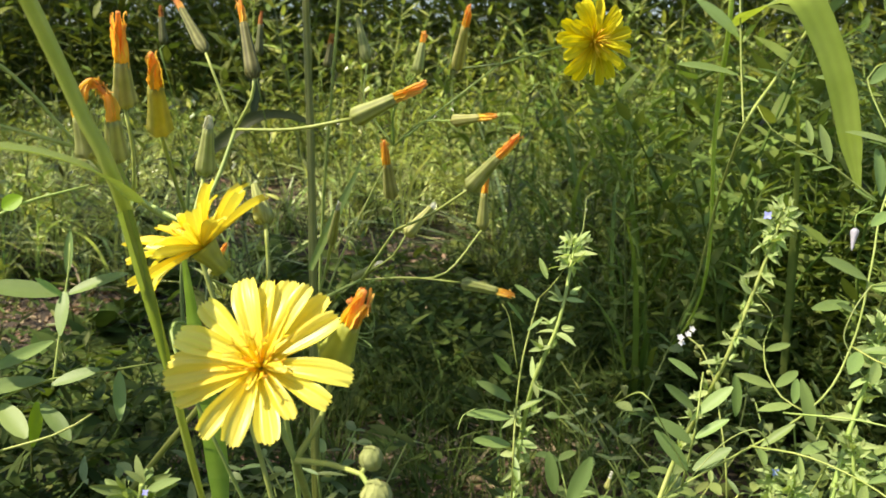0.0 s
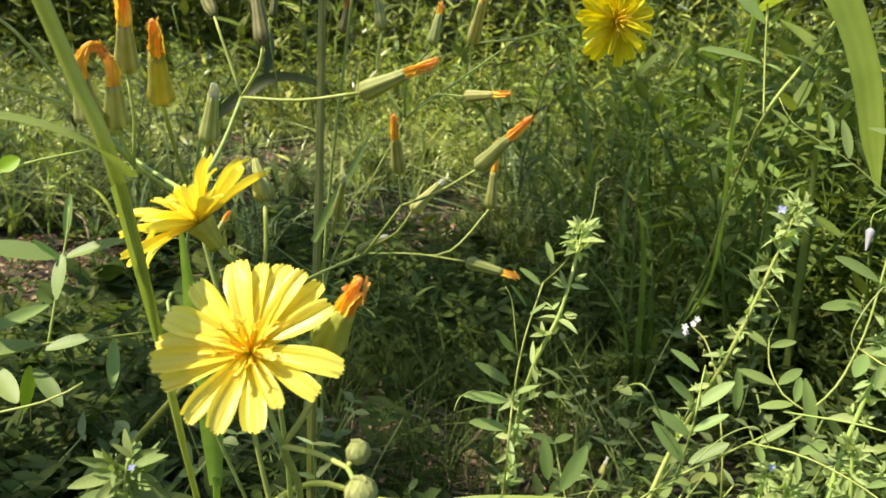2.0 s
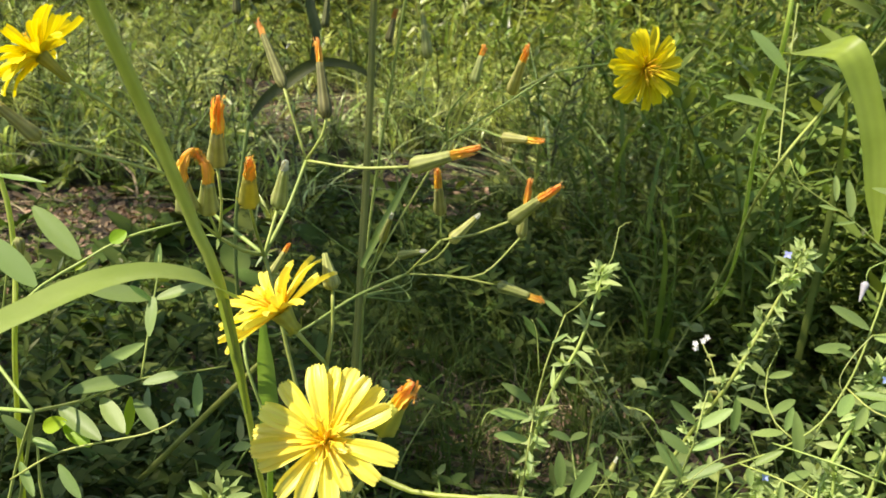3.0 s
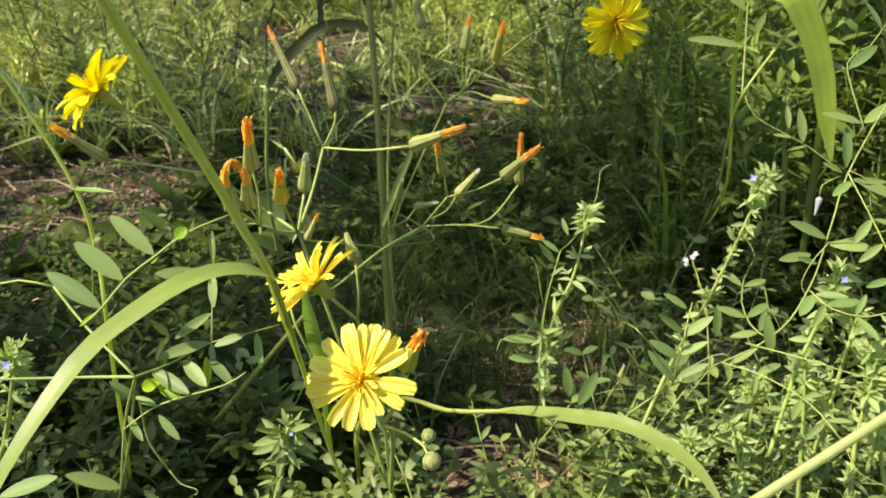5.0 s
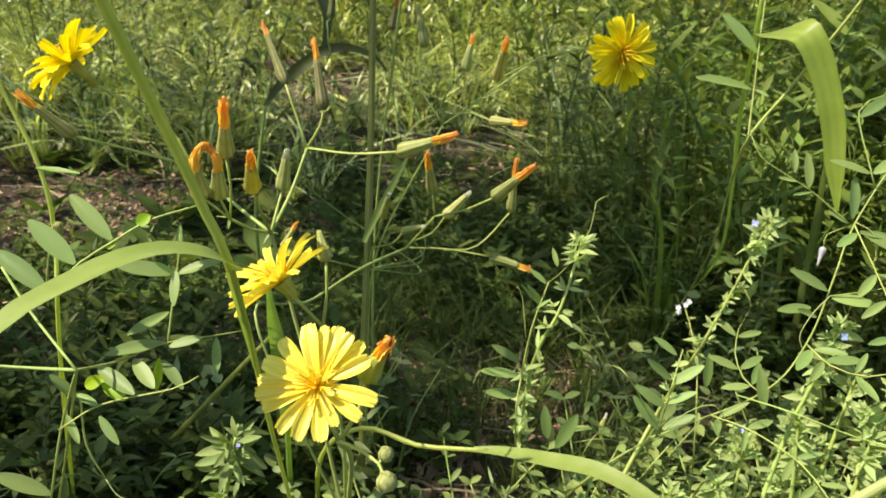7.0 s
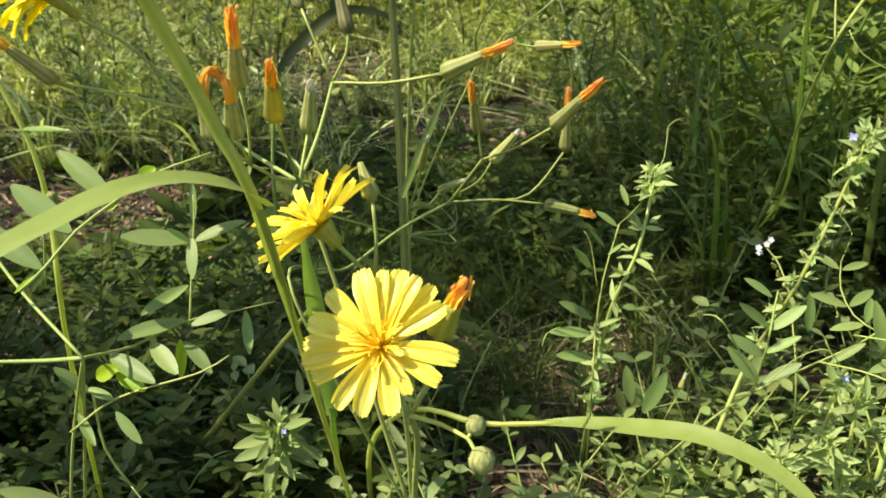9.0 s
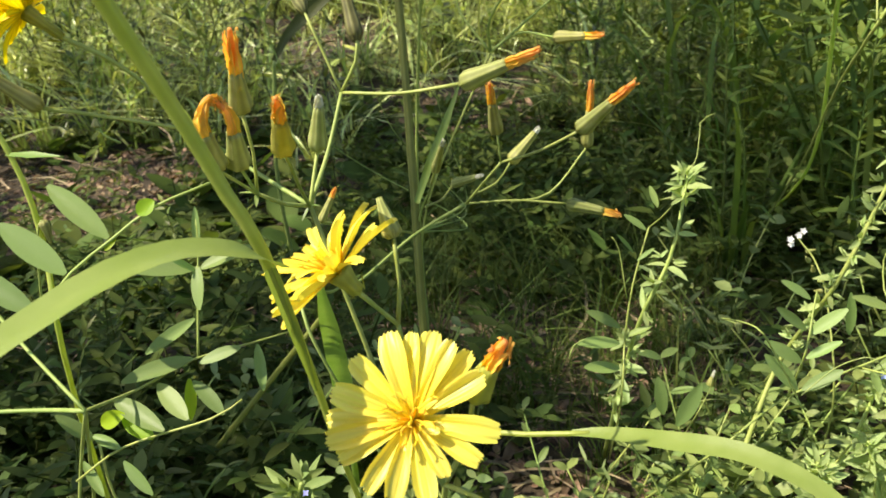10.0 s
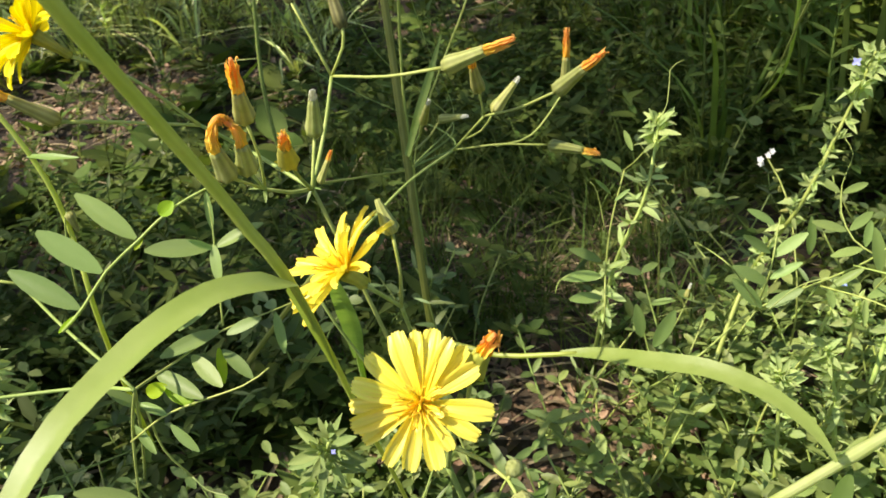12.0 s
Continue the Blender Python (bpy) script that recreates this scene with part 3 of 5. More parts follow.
# Leaning culm low among the vetches.
grass_plant("grass_stalk", (-0.178, 0.268, 0.0),
            [(-0.178, 0.268, 0.0), (-0.1148, 0.2552, 0.0773), (-0.0969, 0.2514, 0.0988), (-0.0879, 0.2495, 0.1096)],
            [0.0014, 0.0013, 0.0012, 0.0010], [], "leaning dull green culm among the vetches", ((0.4, 0.2),), OLIVE_CULM)
# Upright blade behind the front flower.
grass_plant("grass_stalk", (-0.090, 0.262, 0.0),
            [(-0.090, 0.262, 0.0), (-0.084, 0.243, 0.05), (-0.078, 0.225, 0.08)],
            [0.0014, 0.0013, 0.0011],
            [([(-0.079, 0.228, 0.075), (-0.0715, 0.2049, 0.110), (-0.0618, 0.172, 0.146), (-0.0555, 0.150, 0.170), (-0.053, 0.141, 0.182)], [0.0040, 0.0066, 0.0062, 0.0045, 0.0008], (0.15, -0.9, 0.35), 0.25, 0.0)],
            "upright green grass blade behind an open flower", ())
# Slender culm at the edge, with a small side leaf.
grass_plant("grass_stalk", (-0.1885, 0.2401, 0.0000),
            [(-0.1885, 0.2401, 0.0000), (-0.1324, 0.1677, 0.1345), (-0.1309, 0.1716, 0.1742), (-0.1344, 0.1742, 0.1952), (-0.1457, 0.1773, 0.2197), (-0.1569, 0.1796, 0.2397)],
            [0.0008, 0.0008, 0.0008, 0.0007, 0.0007, 0.0006],
            [([(-0.1353, 0.1741, 0.1952), (-0.1267, 0.1710, 0.1959), (-0.1188, 0.1697, 0.1958)], [0.001, 0.0022, 0.0004], (0, -0.5, 1), 0.2, 0.0)],
            "slender leaning green culm with a small leaf", ((0.55, 0.3),))


# ---- yellow composite plants ----
def ligule_mesh(width, channel, lift, droop, twist, seed, material):
    """A strap-shaped petal with five shallow grooves and five blunt teeth at its end."""
    rng = random.Random(seed)
    verts, faces, uvs = [], [], []
    rows, cols = 11, 10
    ends = [rng.uniform(-0.015, 0.02) for _ in range(6)]
    for i in range(rows + 1):
        t = i / rows
        w = width * 0.45 * (0.34 + 0.66 * min(1.0, t / 0.7) ** 0.9 - 0.24 * (max(0.0, t - 0.78) / 0.22) ** 2)
        for j in range(cols + 1):
            u = 2 * j / cols - 1
            a = twist * t * t
            x = u * w * (1 - 0.15 * channel * (1 - t))
            groove = -0.13 * w * math.cos(2.5 * math.pi * (u + 1)) * (0.4 + 0.6 * t)
            z = channel * w * abs(u) ** 1.6 + groove + lift * t - droop * t**3 + 0.022 * math.sin(5.5 * t + 1.8 * u + seed * 1.7) * t
            y = t * (1 - 0.04 * abs(u) ** 2)
            if i == rows:
                y += ends[j // 2] - (0.03 if j % 2 == 0 and 0 < j < cols else 0.0)
            verts.append(V((x * math.cos(a) - z * math.sin(a) * 0.3, y, z + x * math.sin(a))))
            uvs.append((j / cols, t))
    for i in range(rows):
        for j in range(cols):
            a = i * (cols + 1) + j
            faces.append((a, a + 1, a + cols + 2, a + cols + 1))
    return mesh_of("ligule", verts, faces, material, uvs)


SHAPES = ((0.34, 0.45, 0.08, 0.16, 0.15, 1), (0.31, 0.60, 0.12, 0.12, -0.2, 2), (0.37, 0.35, 0.05, 0.22, 0.25, 3), (0.33, 0.5, 0.0, -0.04, -0.15, 4), (0.35, 0.4, 0.14, 0.26, 0.1, 5), (0.30, 0.7, 0.05, 0.08, 0.35, 6))
LIGULES = [ligule_mesh(*a, YELLOW) for a in SHAPES]
# the same petals in the deeper yellow of the dimmer-lit flowers
DIM_LIGULES = [ligule_mesh(*a, DIM_YELLOW) for a in SHAPES]


def ribbed(base, tip, r, ribs=10, swell=0.25, mouth=0.75, rows=9):
    """A ribbed green cup or bud."""
    base, tip = V(base), V(tip)
    axis = (tip - base).normalized()
    a = axis.orthogonal().normalized()
    b = axis.cross(a)
    sides = ribs * 2
    verts, faces, uvs = [], [], []
    for i in range(rows + 1):
        t = i / rows
        rr = r * (1 + swell * math.exp(-(((t - 0.15) / 0.18) ** 2)) - (1 - mouth) * max(0, t - 0.35) / 0.65)
        if i == 0:
            rr *= 0.45
        for j in range(sides):
            q = 2 * math.pi * j / sides
            s = rr * (1.06 if j % 2 else 0.92)
            verts.append(base.lerp(tip, t) + (a * math.cos(q) + b * math.sin(q)) * s)
            uvs.append((j / 2, t))
    for i in range(rows):
        for j in range(sides):
            p, n = i * sides + j, i * sides + (j + 1) % sides
            faces.append((p, n, n + sides, p + sides))
    faces.append(tuple(range(sides))[::-1])
    faces.append(tuple(rows * sides + j for j in range(sides)))
    return verts, faces, uvs


def small_bracts(base, axis, r, seed):
    rng = random.Random(seed)
    pieces = []
    a = V(axis).normalized()
    s = a.orthogonal().normalized()
    for k in range(6):
        d = Matrix.Rotation(k * 1.05 + rng.random() * 0.4, 3, a) @ s
        v, f, u = leaf_grid(r * rng.uniform(1.0, 1.7), r * 0.5, lance, 3, 2, 0.2, -0.1)
        m = aim(V(base) + d * r * 0.8, a * 0.8 + d * 0.5, d)
        pieces.append(([m @ q for q in v], f, u))
    return pieces


def flower_head(parent, base, centre, radius, seed, rings=((12, 0.04, 1.0), (7, 0.30, 0.93), (4, 0.75, 0.5)), spin=0.0, cup=0.0, slim=1.0, bowl=0.0017, rays=(), petal_kinds=LIGULES):
    """rays: petals placed one by one (degrees from level, length, width, rise); rings: whorls of petals (count, rise, length)."""
    rng = random.Random(seed)
    base, centre = V(base), V(centre)
    n = (centre - base).normalized()
    v, f, u = joined([ribbed(base, centre - n * 0.0008, bowl * 0.75, 8, 0.1, 1.8)] + small_bracts(base, n, 0.0016, seed))
    head = part("flower_head", mesh_of("flower_head", v, f, CALYX, u), parent, label="open yellow flower head")
    s = (V((1, 0, 0)) - n * n.x).normalized() if rays else n.orthogonal().normalized()
    placed = [(math.radians(a), length, wide, rise, 0.05) for a, length, wide, rise in rays]
    for count, rise, size in rings:
        for k in range(count):
            a = spin + 2 * math.pi * (k + rng.uniform(-0.16, 0.16)) / count + size
            placed.append((a, size * rng.uniform(0.93, 1.05), slim * rng.uniform(0.88, 1.12), rise + cup + rng.uniform(-0.17, 0.17), 0.3))
    for a, size, wide, up, turn in placed:
        d = Matrix.Rotation(a, 3, n) @ s
        length = radius * size
        m = aim(centre + d * 0.0006 - n * (0.0008 - 0.0005 * min(1.0, up)), d * math.cos(up) + n * math.sin(up), n - d * up)
        m = m @ Matrix.Rotation(rng.uniform(-turn, turn), 4, "Y") @ Matrix.Diagonal((wide * length, length, length, 1))
        part("ligule", petal_kinds[rng.randrange(6)], head, m)
    pieces = []
    for k in range(17):
        a, tilt = k * 2.4, 0.10 + 0.65 * (k / 17) ** 0.7
        d = Matrix.Rotation(a, 3, n) @ s
        way = (n * math.cos(tilt) + d * math.sin(tilt)).normalized()
        p0 = centre + d * 0.0014 * (k / 17) - n * 0.0008
        l = radius * rng.uniform(0.30, 0.44)
        p1 = p0 + way * l
        pieces.append(tube([p0, p0.lerp(p1, 0.5), p1], [0.00018, 0.00030, 0.00022], 5, l / 3))
        for e in (-1, 1):
            c = p1 + way * l * 0.14 + d.cross(n) * (e * l * 0.16) + d * l * 0.05
            pieces.append(tube([p1 - way * 0.0001, p1.lerp(c, 0.6) + way * 0.0002, c], [0.00012, 0.00010, 0.00006], 4, l / 6))
    v, f, u = joined(pieces)
    part("stamen_tuft", mesh_of("stamen_tuft", v, f, ANTHER, u), head, label="golden stamen tubes with curled tips")
    return head


def crumpled(points, r0, r1, seed, strips=9):
    """A withered tuft of petals: shrivelled strips twisted together, with a ragged, splayed end."""
    rng = random.Random(seed)
    line = [V(p) for p in points]
    axis = (line[-1] - line[-2]).normalized()
    s = axis.orthogonal().normalized()
    span = sum((b - a).length for a, b in zip(line, line[1:]))
    pieces = [tube(line, [r0 * 0.8, r0 * 0.62, r1 * 0.72, r1 * 0.45], 7, r0 * 0.4, r0 * 0.45)]
    for k in range(strips):
        d = Matrix.Rotation(k * 6.283 / strips + rng.random() * 0.4, 3, axis) @ s
        e = Matrix.Rotation(rng.uniform(0.4, 1.6), 3, axis) @ d
        pts = []
        for i, p in enumerate(line):
            t = i / (len(line) - 1)
            w = (r0 + (r1 - r0) * t) * rng.uniform(0.7, 1.0)
            pts.append(p + (d * (1 - t) + e * t).normalized() * w)
        pts[-1] += axis * span * rng.uniform(-0.22, 0.04) + e * r1 * rng.uniform(-0.3, 0.55)
        if rng.random() < 0.3:
            pts.append(pts[-1] + e * r1 * 0.7 - axis * r1 * rng.uniform(0.4, 1.4))
        q = rng.uniform(0.75, 1.2)
        v, f, u = ribbon(pts, [r0 * 0.9 * q, r0 * 1.0 * q, r1 * 0.9 * q, r1 * 0.35 * q], d, 0.5, r0 * 0.4, 2, rng.uniform(-1.6, 1.6))
        v = [p + V((noise.noise(p * 900), noise.noise(p * 900 + V((3, 1, 7))), noise.noise(p * 900 + V((9, 4, 2))))) * r0 * 0.28 for p in v]
        pieces.append((v, f, [(a, b / 4) for a, b in u]))
    return joined(pieces)


def bud(parent, base, tip, kind, r=0.0020, seed=0, share=0.6, bend=None, skin=None, mouth_at=None, petal_skin=None):
    """kind: withered (orange petals hang on), white (downy tip), closed (green)."""
    base, tip = V(base), V(tip)
    neck = V(mouth_at) if mouth_at else base.lerp(tip, share)
    axis = (neck - base).normalized()
    mouth = {"withered": 0.66, "white": 0.58, "closed": 0.35}[kind]
    v, f, u = joined([ribbed(base, neck, r * 0.95, 7, 0.18, mouth)] + (small_bracts(base, axis, r * 0.8, seed) if r > 0.0015 else []))
    b = part("bud", mesh_of("bud", v, f, skin or BRACT, u), parent, label="ribbed green bud" if kind == "closed" else "")
    if kind == "withered":
        pts = [neck - axis * r * 0.6] + ([V(q) for q in bend] if bend else [neck.lerp(tip, 0.5)]) + [tip]
        v, f, u = crumpled(pts, r * mouth * 0.8, r * 0.45, seed)
        part("withered_petals", mesh_of("withered_petals", v, f, petal_skin or ORANGE, u), b, label="shrivelled orange petals")
    if kind == "white":
        v, f, u = crumpled([neck - axis * r * 0.5, neck.lerp(tip, 0.6), tip], r * mouth * 0.75, r * 0.3, seed)
        part("down_tip", mesh_of("down_tip", v, f, PAPPUS, u), b, label="white downy tip")
    return b


def round_bud(parent, p, r, seed):
    """A young ball-shaped bud wrapped in pale scales."""
    rng = random.Random(seed)
    pieces = []
    rows, sides = 7, 12
    verts, faces, uvs = [], [], []
    for i in range(rows + 1):
        t = math.pi * (0.04 + 0.92 * i / rows)
        for j in range(sides):
            a = 2 * math.pi * j / sides
            q = r * (0.96 if j % 2 else 0.88)
            verts.append(V(p) + V((math.sin(t) * math.cos(a) * q, math.sin(t) * math.sin(a) * q, -math.cos(t) * q)))
            uvs.append((j / 2, i / rows))
    for i in range(rows):
        for j in range(sides):
            a, b = i * sides + j, i * sides + (j + 1) % sides
            faces.append((a, b, b + sides, a + sides))
    pieces.append((verts, faces, uvs))
    for k in range(26):
        t, a = math.acos(1 - 2 * (k + 0.5) / 26), k * 2.4
        d = V((math.sin(t) * math.cos(a), math.sin(t) * math.sin(a), math.cos(t)))
        v, f, u = leaf_grid(r * 0.8, r * 0.5, lance, 3, 2, 0.1, 0.5)
        m = aim(V(p) + d * r * 0.88, V((0, 0, 1)) - d * d.z + d * 0.08, d)
        pieces.append(([m @ q for q in v], f, u))
    v, f, u = joined(pieces)
    return part("bud", mesh_of("bud", v, f, DOWN_GREEN, u), parent, label="round pale green young bud")


def stem(parent, points, radii, wobble=0.00015):
    v, f, u = tube(points, [q * 0.68 for q in radii], 7, 0.004, wobble)
    return part("stem", mesh_of("stem", v, f, STEM, u), parent)


def stem_leaf(parent, p, along, face, length, width, profile=lance, material=None, droop=0.15):
    v, f, u = leaf_grid(length, width, profile, 8, 4, 0.25, droop, 0.15)
    return part("leaf", mesh_of("leaf", v, f, material or VETCH, u), parent, aim(V(p), along, face))


def main_flower_plant():
    root = thing("yellow_flower_plant", (-0.030, 0.175, 0.0), "branched plant with open yellow flowers and orange withered buds", "flower", "yellow flower plants")
    foot = (-0.030, 0.175, 0.0)
    hub = (-0.0385, 0.165, 0.085)
    stem(root, [foot, (-0.033, 0.171, 0.04), hub], [0.0018, 0.0016, 0.0015])
    # the flower in front and the bud at its side
    joint = (-0.0259, 0.1080, 0.1580)
    f1 = V((-0.0289, 0.1012, 0.1764))
    n1 = V((0.03, -0.74, 0.67)).normalized()
    base1 = f1 - n1 * 0.0095
    stem(root, [hub, (-0.032, 0.145, 0.125), joint], [0.0013, 0.0011, 0.001])
    stem(root, [joint, V(joint).lerp(base1, 0.5) + V((-0.001, 0.001, 0)), base1], [0.0008, 0.0007, 0.0007])
    flower_head(root, base1, f1 - n1 * 0.0016, 0.0118, 3, ((5, 0.75, 0.45),), spin=0.3, slim=0.8, rays=(
        (137, 1.05, 0.95, 0.16), (108, 1.09, 1.05, 0.18), (92, 1.06, 0.80, 0.12), (78, 1.09, 0.95, 0.20), (61, 1.07, 0.95, 0.22), (48, 1.10, 0.80, 0.14),
        (30, 1.05, 1.0, 0.20), (-8, 1.07, 1.0, 0.14), (-30, 0.98, 0.95, 0.10), (-55, 0.80, 0.90, 0.22), (-75, 0.98, 1.05, 0.08), (-101, 0.97, 1.10, 0.08),
        (-121, 1.0, 0.95, 0.06), (211, 1.0, 0.90, 0.04), (197, 1.07, 0.95, 0.12), (181, 1.05, 0.90, 0.06), (163, 1.04, 1.05, 0.16)))
    bn = (-0.0209, 0.1145, 0.1712)
    stem(root, [joint, V(joint).lerp(V(bn), 0.5) + V((0.001, 0.001, -0.001)), bn], [0.0008, 0.0007, 0.0007])
    bud(root, bn, (-0.0151, 0.1107, 0.1836), "withered", 0.0025, 5, 0.55, None, CALYX)
    # two round young buds on a side twig
    r1, r2 = V((-0.0130, 0.0972, 0.1639)), V((-0.0117, 0.0916, 0.1614))
    twig = (-0.0142, 0.0960, 0.1623)
    stem(root, [joint, (-0.0195, 0.1025, 0.1602), twig], [0.0007, 0.0006, 0.0005])
    for k, r in enumerate((r1, r2)):
        stem(root, [twig, V(twig).lerp(r, 0.5), r - V((0, 0, 0.0012))], [0.0005, 0.0005, 0.0005])
        round_bud(root, r, 0.0018 + 0.0005 * k, 20 + k)
    # the flower seen from its side, with a closed bud beside it
    base3, n3 = V((-0.0420, 0.1300, 0.1815)), V((-0.58, -0.09, 0.80)).normalized()
    j1 = V((-0.0365, 0.1338, 0.1728))
    stem(root, [hub, (-0.035, 0.147, 0.132), j1], [0.0010, 0.0008, 0.0007])
    stem(root, [j1, j1.lerp(base3, 0.5), base3], [0.0007, 0.0006, 0.0008])
    flower_head(root, base3, base3 + n3 * 0.0062, 0.0134, 8, ((13, 0.12, 1.0), (9, 0.50, 0.94), (6, 0.95, 0.6)), spin=1.0, slim=0.78, cup=0.05, bowl=0.0018)
    stem(root, [j1, j1.lerp(V((-0.0365, 0.1377, 0.1886)), 0.5) + V((0.0006, 0, 0)), (-0.0365, 0.1377, 0.1886)], [0.0007, 0.0006, 0.0006])
    bud(root, (-0.0365, 0.1377, 0.1886), (-0.0392, 0.1411, 0.1952), "closed", 0.0017, 9, 1.0)
    # the cluster of withered buds
    jc = V((-0.0625, 0.172, 0.1815))
    stem(root, [hub, (-0.050, 0.168, 0.135), jc], [0.0010, 0.0009, 0.0008])
    jb = V((-0.0685, 0.157, 0.1905))
    stem(root, [jc, jc.lerp(jb, 0.5) + V((0, 0, -0.001)), jb], [0.0008, 0.0007, 0.0006])
    a1, a2 = V((-0.0715, 0.1467, 0.1995)), V((-0.0688, 0.1512, 0.1984))
    stem(root, [jb, jb.lerp(a1, 0.5), a1], [0.0006, 0.0005, 0.0006])
    stem(root, [jb, jb.lerp(a2, 0.5), a2], [0.0006, 0.0005, 0.0006])
    # the petals of one droop over in an arch until they meet the next
    bud(root, a1, (-0.0683, 0.1466, 0.2118), "withered", 0.0023, 11, 1.0, [(-0.0715, 0.1439, 0.2098), (-0.0708, 0.1449, 0.2124), (-0.0697, 0.1459, 0.2136), (-0.0688, 0.1464, 0.2130)], None, (-0.0714, 0.1439, 0.2072))
    bud(root, a2, (-0.0684, 0.1467, 0.2121), "withered", 0.0022, 12, 0.55, [(-0.0670, 0.1473, 0.2088), (-0.0675, 0.1470, 0.2108)], None, (-0.0672, 0.1476, 0.2064))
    b0 = V((-0.0679, 0.1550, 0.2087))
    stem(root, [jb, jb.lerp(b0, 0.5) + V((0.0008, 0, 0)), b0], [0.0006, 0.0005, 0.0006])
    bud(root, b0, (-0.0636, 0.1453, 0.2258), "withered", 0.0021, 13, 0.5)
    c0 = V((-0.0560, 0.1420, 0.2045))
    stem(root, [jc, jc.lerp(c0, 0.5) + V((0, 0, -0.001)), c0], [0.0007, 0.0006, 0.0006])
    bud(root, c0, (-0.0504, 0.1264, 0.2179), "withered", 0.0020, 14, 0.62, None, CALYX)
    d0 = V((-0.0614, 0.1798, 0.1923))
    stem(root, [jc, jc.lerp(d0, 0.5), d0], [0.0007, 0.0007, 0.0006])
    bud(root, d0, (-0.0582, 0.1761, 0.2060), "white", 0.0020, 15, 0.8)
    for k, (p, d) in enumerate(((jb, (-1, 0, 0.2)), (jc, (0.6, -0.5, 0.3)), (jb, (0.2, -1, -0.3)), (jc, (-0.4, -0.6, -0.5)))):
        stem_leaf(root, p, d, (0, 0, 1), 0.004, 0.001)
    # the upper fork with the bud held out level
    f3k = V((-0.0579, 0.1944, 0.2019))
    stem(root, [jc, V((-0.0605, 0.186, 0.1905)), f3k], [0.0008, 0.0008, 0.0007])
    b1 = V((-0.0277, 0.1860, 0.2049))
    stem(root, [f3k, f3k.lerp(b1, 0.5) + V((0, 0, -0.0012)), b1], [0.0006, 0.0006, 0.0007])
    bud(root, b1, (-0.0098, 0.1791, 0.2130), "withered", 0.0021, 16, 0.6)
    # two upper buds, their shade put into the bract and petal colours
    fb = V((-0.0526, 0.1941, 0.2142))
    stem(root, [f3k, f3k.lerp(fb, 0.6) + V((0.0012, 0, 0)), fb], [0.0006, 0.0006, 0.0006])
    bud(root, fb, (-0.0585, 0.2057, 0.2338), "withered", 0.0017, 17, 0.68, None, SHADED_BRACT)
    gb = V((-0.0654, 0.1981, 0.2205))
    stem(root, [f3k, f3k.lerp(gb, 0.5), gb], [0.0006, 0.0006, 0.0005])
    bud(root, gb, (-0.0814, 0.2237, 0.2362), "withered", 0.0015, 18, 0.75, None, SHADED_BRACT, None, SHADED_SPENT)
    # the side branch with a half-turned flower and its bud
    b5, n5 = V((-0.1071, 0.1647, 0.2228)), V((-0.72, -0.12, 0.68)).normalized()
    j5 = V((-0.0887, 0.1770, 0.1987))
    stem(root, [jc, V((-0.0817, 0.1840, 0.1879)), j5], [0.0008, 0.0008, 0.0007])
    stem(root, [j5, (-0.0981, 0.1699, 0.2148), b5], [0.0007, 0.0006, 0.0008])
    flower_head(root, b5, b5 + n5 * 0.009, 0.0127, 23, ((15, 0.12, 1.0), (11, 0.42, 0.9), (5, 0.8, 0.6)), spin=0.4, slim=0.78, bowl=0.0013, petal_kinds=DIM_LIGULES)
    b6 = V((-0.1137, 0.1610, 0.2092))
    stem(root, [j5, (-0.1045, 0.1680, 0.2051), b6], [0.0007, 0.0006, 0.0007])
    bud(root, b6, (-0.1236, 0.1535, 0.2221), "withered", 0.0017, 51, 0.66)
    b7 = V((-0.1286, 0.2027, 0.1930))
    stem(root, [(-0.1235, 0.2040, 0.1882), (-0.1272, 0.2028, 0.1909), b7], [0.0005, 0.0004, 0.0004])
    bud(root, b7, (-0.1287, 0.2031, 0.1954), "closed", 0.0012, 52, 1.0)
    # the long branch with its spray of buds
    fk, fk2 = V((-0.0355, 0.2517, 0.1492)), V((-0.0224, 0.2337, 0.1695))
    stem(root, [hub, (-0.0632, 0.1593, 0.1569), (-0.0648, 0.1893, 0.1503), (-0.0656, 0.2201, 0.1375), (-0.0521, 0.2415, 0.1426), fk], [0.0006, 0.0006, 0.0006, 0.0007, 0.0008])
    b3, b2, bu, bv, b4t = V((-0.0025, 0.2522, 0.1483)), V((-0.0002, 0.2130, 0.1848)), V((-0.0229, 0.2293, 0.1800)), V((0.0044, 0.2606, 0.1648)), V((-0.0108, 0.2485, 0.1756))
    stem(root, [fk, fk.lerp(b3, 0.5) + V((0, 0, 0.0012)), b3], [0.0005, 0.0005, 0.0005])
    bud(root, b3, (0.0151, 0.2510, 0.1444), "withered", 0.0020, 30, 0.68)
    stem(root, [fk, fk.lerp(fk2, 0.5), fk2], [0.0007, 0.0006, 0.0006])
    stem(root, [fk2, fk2.lerp(bu, 0.5), bu], [0.0005, 0.0005, 0.0005])
    bud(root, bu, (-0.0237, 0.2168, 0.1975), "withered", 0.0019, 31, 0.62)
    stem(root, [fk2, fk2.lerp(b2, 0.5) + V((0, 0, -0.0012)), b2], [0.0006, 0.0006, 0.0006])
    bud(root, b2, (0.0122, 0.2001, 0.2003), "withered", 0.0021, 32, 0.62)
    b4 = V((-0.0201, 0.2435, 0.1659))
    stem(root, [fk + V((0.003, 0.001, 0.003)), fk.lerp(b4, 0.6) + V((0.0015, 0, -0.001)), b4], [0.0005, 0.0005, 0.0005])
